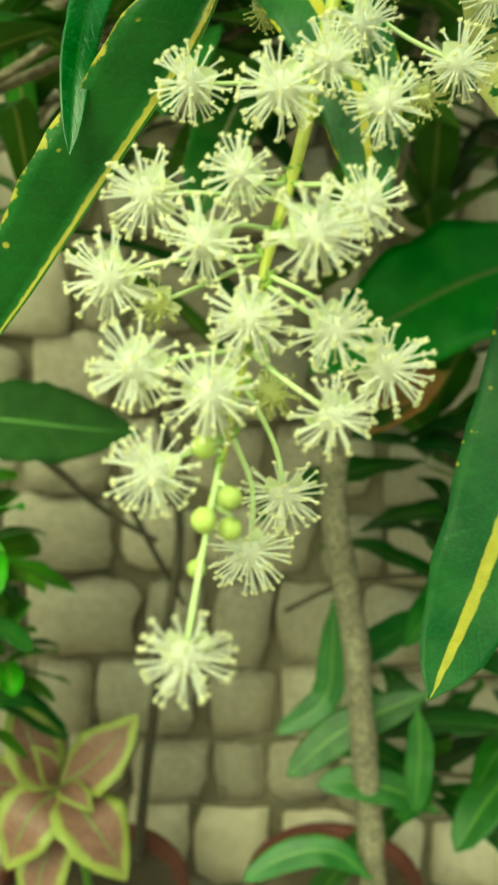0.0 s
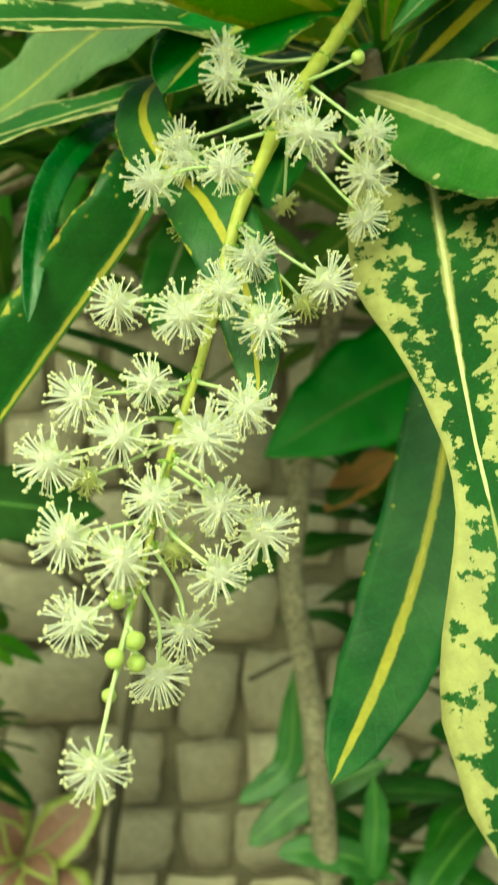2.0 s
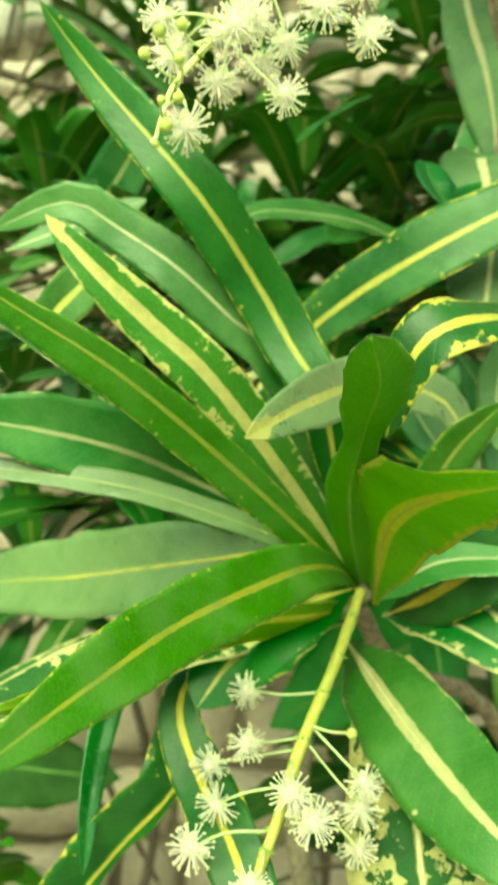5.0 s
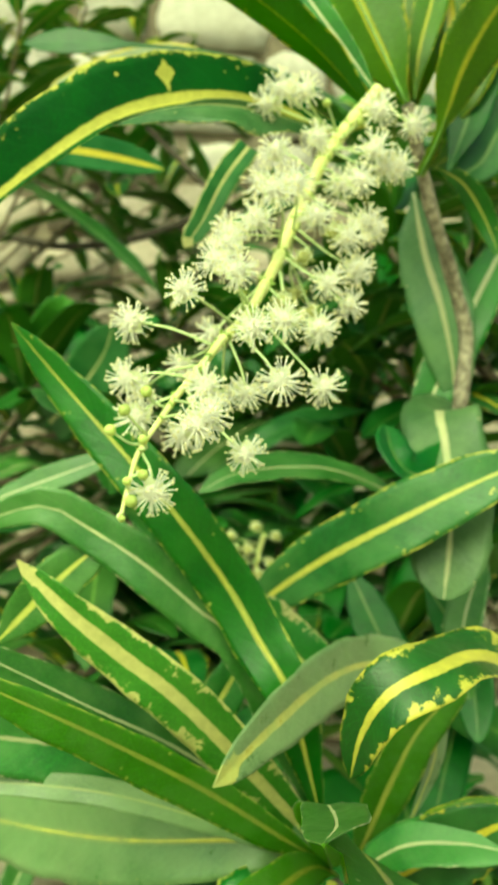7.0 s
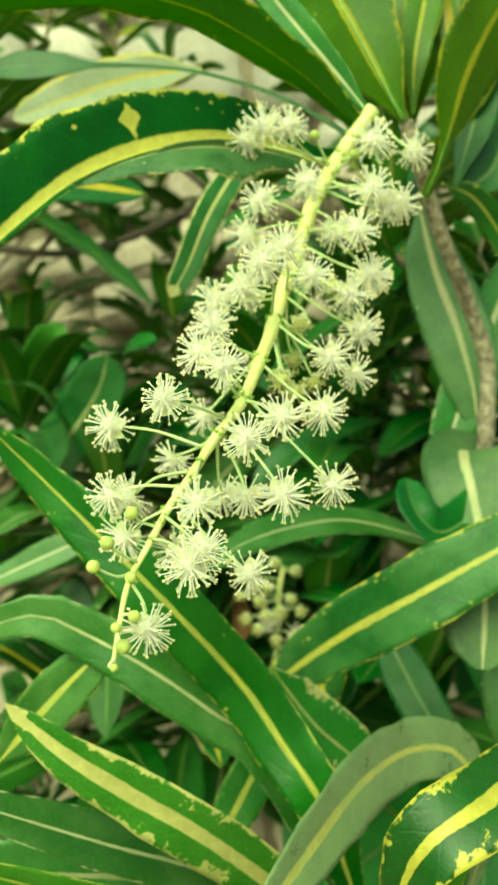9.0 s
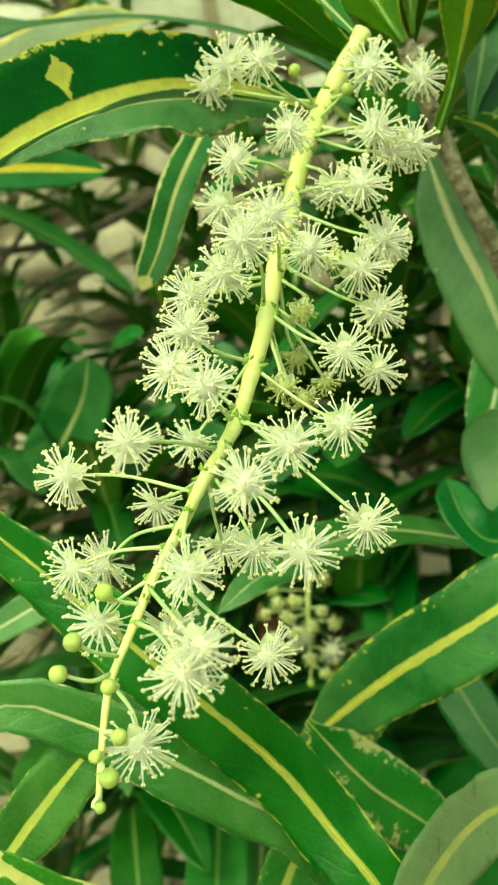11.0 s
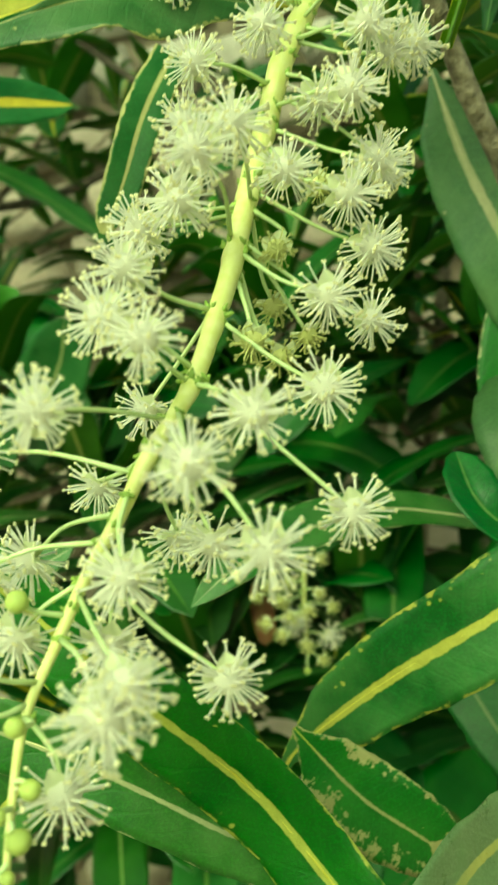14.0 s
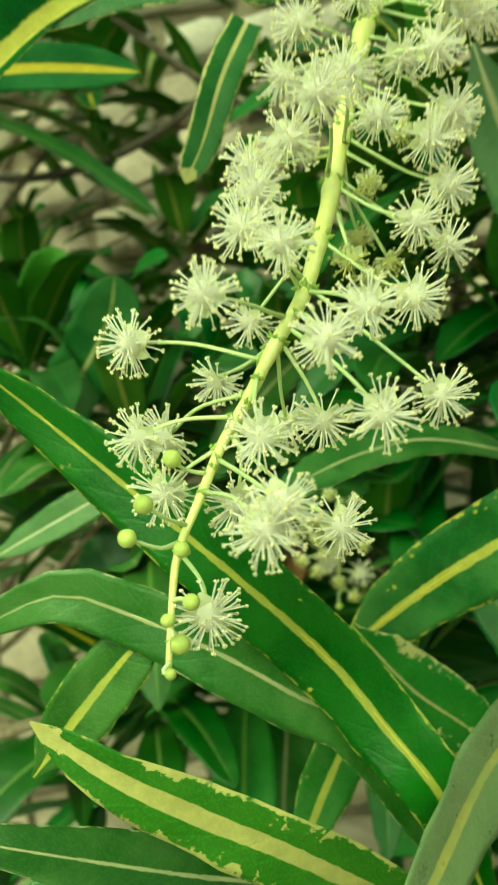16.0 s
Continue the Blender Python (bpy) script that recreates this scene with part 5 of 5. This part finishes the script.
leaf(coleus, [(-0.242, 0.924, 0.302), (-0.264, 0.922, 0.340), (-0.281, 0.930, 0.375), (-0.305, 0.955, 0.396)], 0.075, (0.46, -0.57, 0.67), COLEUS, fold=0.10, prof=OVATE)
leaf(coleus, [(-0.239, 0.925, 0.306), (-0.204, 0.923, 0.335), (-0.178, 0.930, 0.361), (-0.153, 0.957, 0.383)], 0.075, (-0.14, -0.73, 0.67), COLEUS, fold=0.10, prof=OVATE)
leaf(coleus, [(-0.235, 0.924, 0.299), (-0.205, 0.892, 0.293), (-0.179, 0.877, 0.269), (-0.154, 0.876, 0.219)], 0.085, (0.56, -0.64, 0.53), COLEUS, fold=0.10, prof=OVATE)
leaf(coleus, [(-0.245, 0.923, 0.299), (-0.260, 0.891, 0.298), (-0.273, 0.876, 0.279), (-0.293, 0.873, 0.228)], 0.080, (-0.25, -0.90, 0.35), COLEUS, fold=0.10, prof=OVATE)
leaf(coleus, [(-0.243, 0.916, 0.312), (-0.245, 0.902, 0.339), (-0.253, 0.897, 0.361), (-0.266, 0.899, 0.373)], 0.032, (0.69, -0.62, 0.38), COLEUS, fold=0.10, prof=OVATE)
leaf(coleus, [(-0.238, 0.916, 0.311), (-0.222, 0.898, 0.318), (-0.206, 0.887, 0.315), (-0.193, 0.884, 0.300)], 0.032, (0.27, -0.51, 0.81), COLEUS, fold=0.10, prof=OVATE)
leaf(coleus, [(-0.259, 0.949, 0.280), (-0.304, 0.940, 0.292), (-0.345, 0.940, 0.298), (-0.387, 0.959, 0.298)], 0.070, (-0.05, -0.51, 0.86), COLEUS, fold=0.10, prof=OVATE)
leaf(coleus, [(-0.248, 0.948, 0.274), (-0.252, 0.919, 0.240), (-0.262, 0.897, 0.195), (-0.276, 0.893, 0.135)], 0.070, (-0.20, -0.94, 0.28), COLEUS, fold=0.10, prof=OVATE)
wide_bush = thing("broad_leaved_plant", (0.34, 0.98, GROUND), "plant with broad dark green leaves before the wall", "plant")
part("stem", tube("stem", [(0.34, 0.98, GROUND), (0.33, 0.90, 0.50), (0.26, 0.82, 0.88)], (0.010, 0.008, 0.005), RIB_G, 20, 8, 0.04, 2), wide_bush)
part("stem", tube("stem", [(0.17, 0.92, GROUND), (0.101, 0.865, 0.456), (0.076, 0.86, 0.606), (0.061, 0.85, 0.74), (0.11, 0.81, 1.08), (0.168, 0.776, 1.35), (0.172, 0.84, 1.50)], (0.018, 0.0155, 0.0145, 0.0135, 0.010, 0.006, 0.005), BARK_PALE, 50, 12, 0.06, 8), wide_bush, "bare grey-brown stem")
leaf(wide_bush, [(0.257, 0.791, 0.938), (0.180, 0.786, 0.919), (0.109, 0.778, 0.884), (0.028, 0.767, 0.831)], 0.118, (-0.16, -0.87, 0.47), WIDE, fold=0.12, prof=BROAD)
leaf(wide_bush, [(-0.305, 0.770, 0.782), (-0.234, 0.772, 0.779), (-0.179, 0.773, 0.774), (-0.119, 0.774, 0.770)], 0.080, (0.06, -0.83, 0.56), SHADED, fold=0.12, prof=BROAD)
leaf(wide_bush, [(0.168, 0.868, 0.820), (0.141, 0.875, 0.803), (0.119, 0.880, 0.783), (0.094, 0.884, 0.751)], 0.042, (-0.37, -0.91, 0.17), TAN, fold=0.10, prof=BROAD)
leaf(wide_bush, [(0.187, 0.914, 0.453), (0.137, 0.908, 0.433), (0.081, 0.899, 0.405), (0.025, 0.885, 0.357)], 0.046, (-0.24, -0.78, 0.58), PLAIN, fold=0.20)
leaf(wide_bush, [(0.071, 0.952, 0.543), (0.073, 0.939, 0.487), (0.065, 0.925, 0.431), (0.012, 0.914, 0.392)], 0.036, (-0.30, -0.86, 0.42), PLAIN, fold=0.20)
leaf(wide_bush, [(0.193, 0.865, 0.334), (0.143, 0.869, 0.357), (0.094, 0.869, 0.365), (0.057, 0.867, 0.361)], 0.040, (0.05, -0.72, 0.69), PLAIN, fold=0.20)
leaf(wide_bush, [(0.122, 0.845, 0.261), (0.078, 0.850, 0.290), (0.029, 0.847, 0.285), (-0.020, 0.839, 0.257)], 0.034, (-0.16, -0.68, 0.71), PLAIN, fold=0.20)
leaf(wide_bush, [(0.155, 0.837, 0.478), (0.159, 0.828, 0.439), (0.158, 0.819, 0.405), (0.156, 0.811, 0.372)], 0.030, (-0.35, -0.91, 0.24), PLAIN, fold=0.20)


# ---- the wall's stones ----
BLOCKS = [block_mesh(200 + i, STONE) for i in range(8)]
PALE_BLOCKS = [block_mesh(300 + i, STONE_PALE) for i in range(8)]
wall_rng = np.random.default_rng(77)
spare_v, spare_f = [], []
row_z, row = GROUND + 0.01, 0
while row_z < WALL_TOP - 0.05:
    small = 1.22 < row_z < 1.68
    high = wall_rng.uniform(0.065, 0.095) if small else wall_rng.uniform(0.115, 0.155) if row_z < 1.60 else wall_rng.uniform(0.12, 0.17)
    x = -3.4 + wall_rng.uniform(0, 0.1)
    while x < 3.4:
        long = wall_rng.uniform(0.085, 0.19) * (0.66 if small else 1.0 if row_z < 1.60 else 1.2)
        near = -0.62 < x < 0.62 and row_z > -0.1
        m = Matrix.Translation((x + long / 2, WALL_Y + 0.045 + wall_rng.normal() * 0.008, row_z + high / 2 + wall_rng.normal() * 0.007)) @ Euler((wall_rng.normal() * 0.04, wall_rng.normal() * 0.06, wall_rng.normal() * 0.05)).to_matrix().to_4x4()
        m = m @ Matrix.Diagonal((long - 0.010 - 0.008 * wall_rng.random(), 0.11, high - 0.008 - 0.014 * wall_rng.random(), 1))
        me = (PALE_BLOCKS if row_z > 1.58 else BLOCKS)[int(wall_rng.integers(8))]
        if near:
            ob = new("stone", me)
            ob.parent = wall
            ob.matrix_basis = m
        else:
            o = len(spare_v)
            spare_v += [m @ q.co for q in me.vertices]
            spare_f += [tuple(o + i for i in p.vertices) for p in me.polygons]
        x += long
    row_z += high
    row += 1
rest = part("stones", mesh_of("stones", spare_v, spare_f, [STONE]), wall)
tagged(rest, kind="stuff")
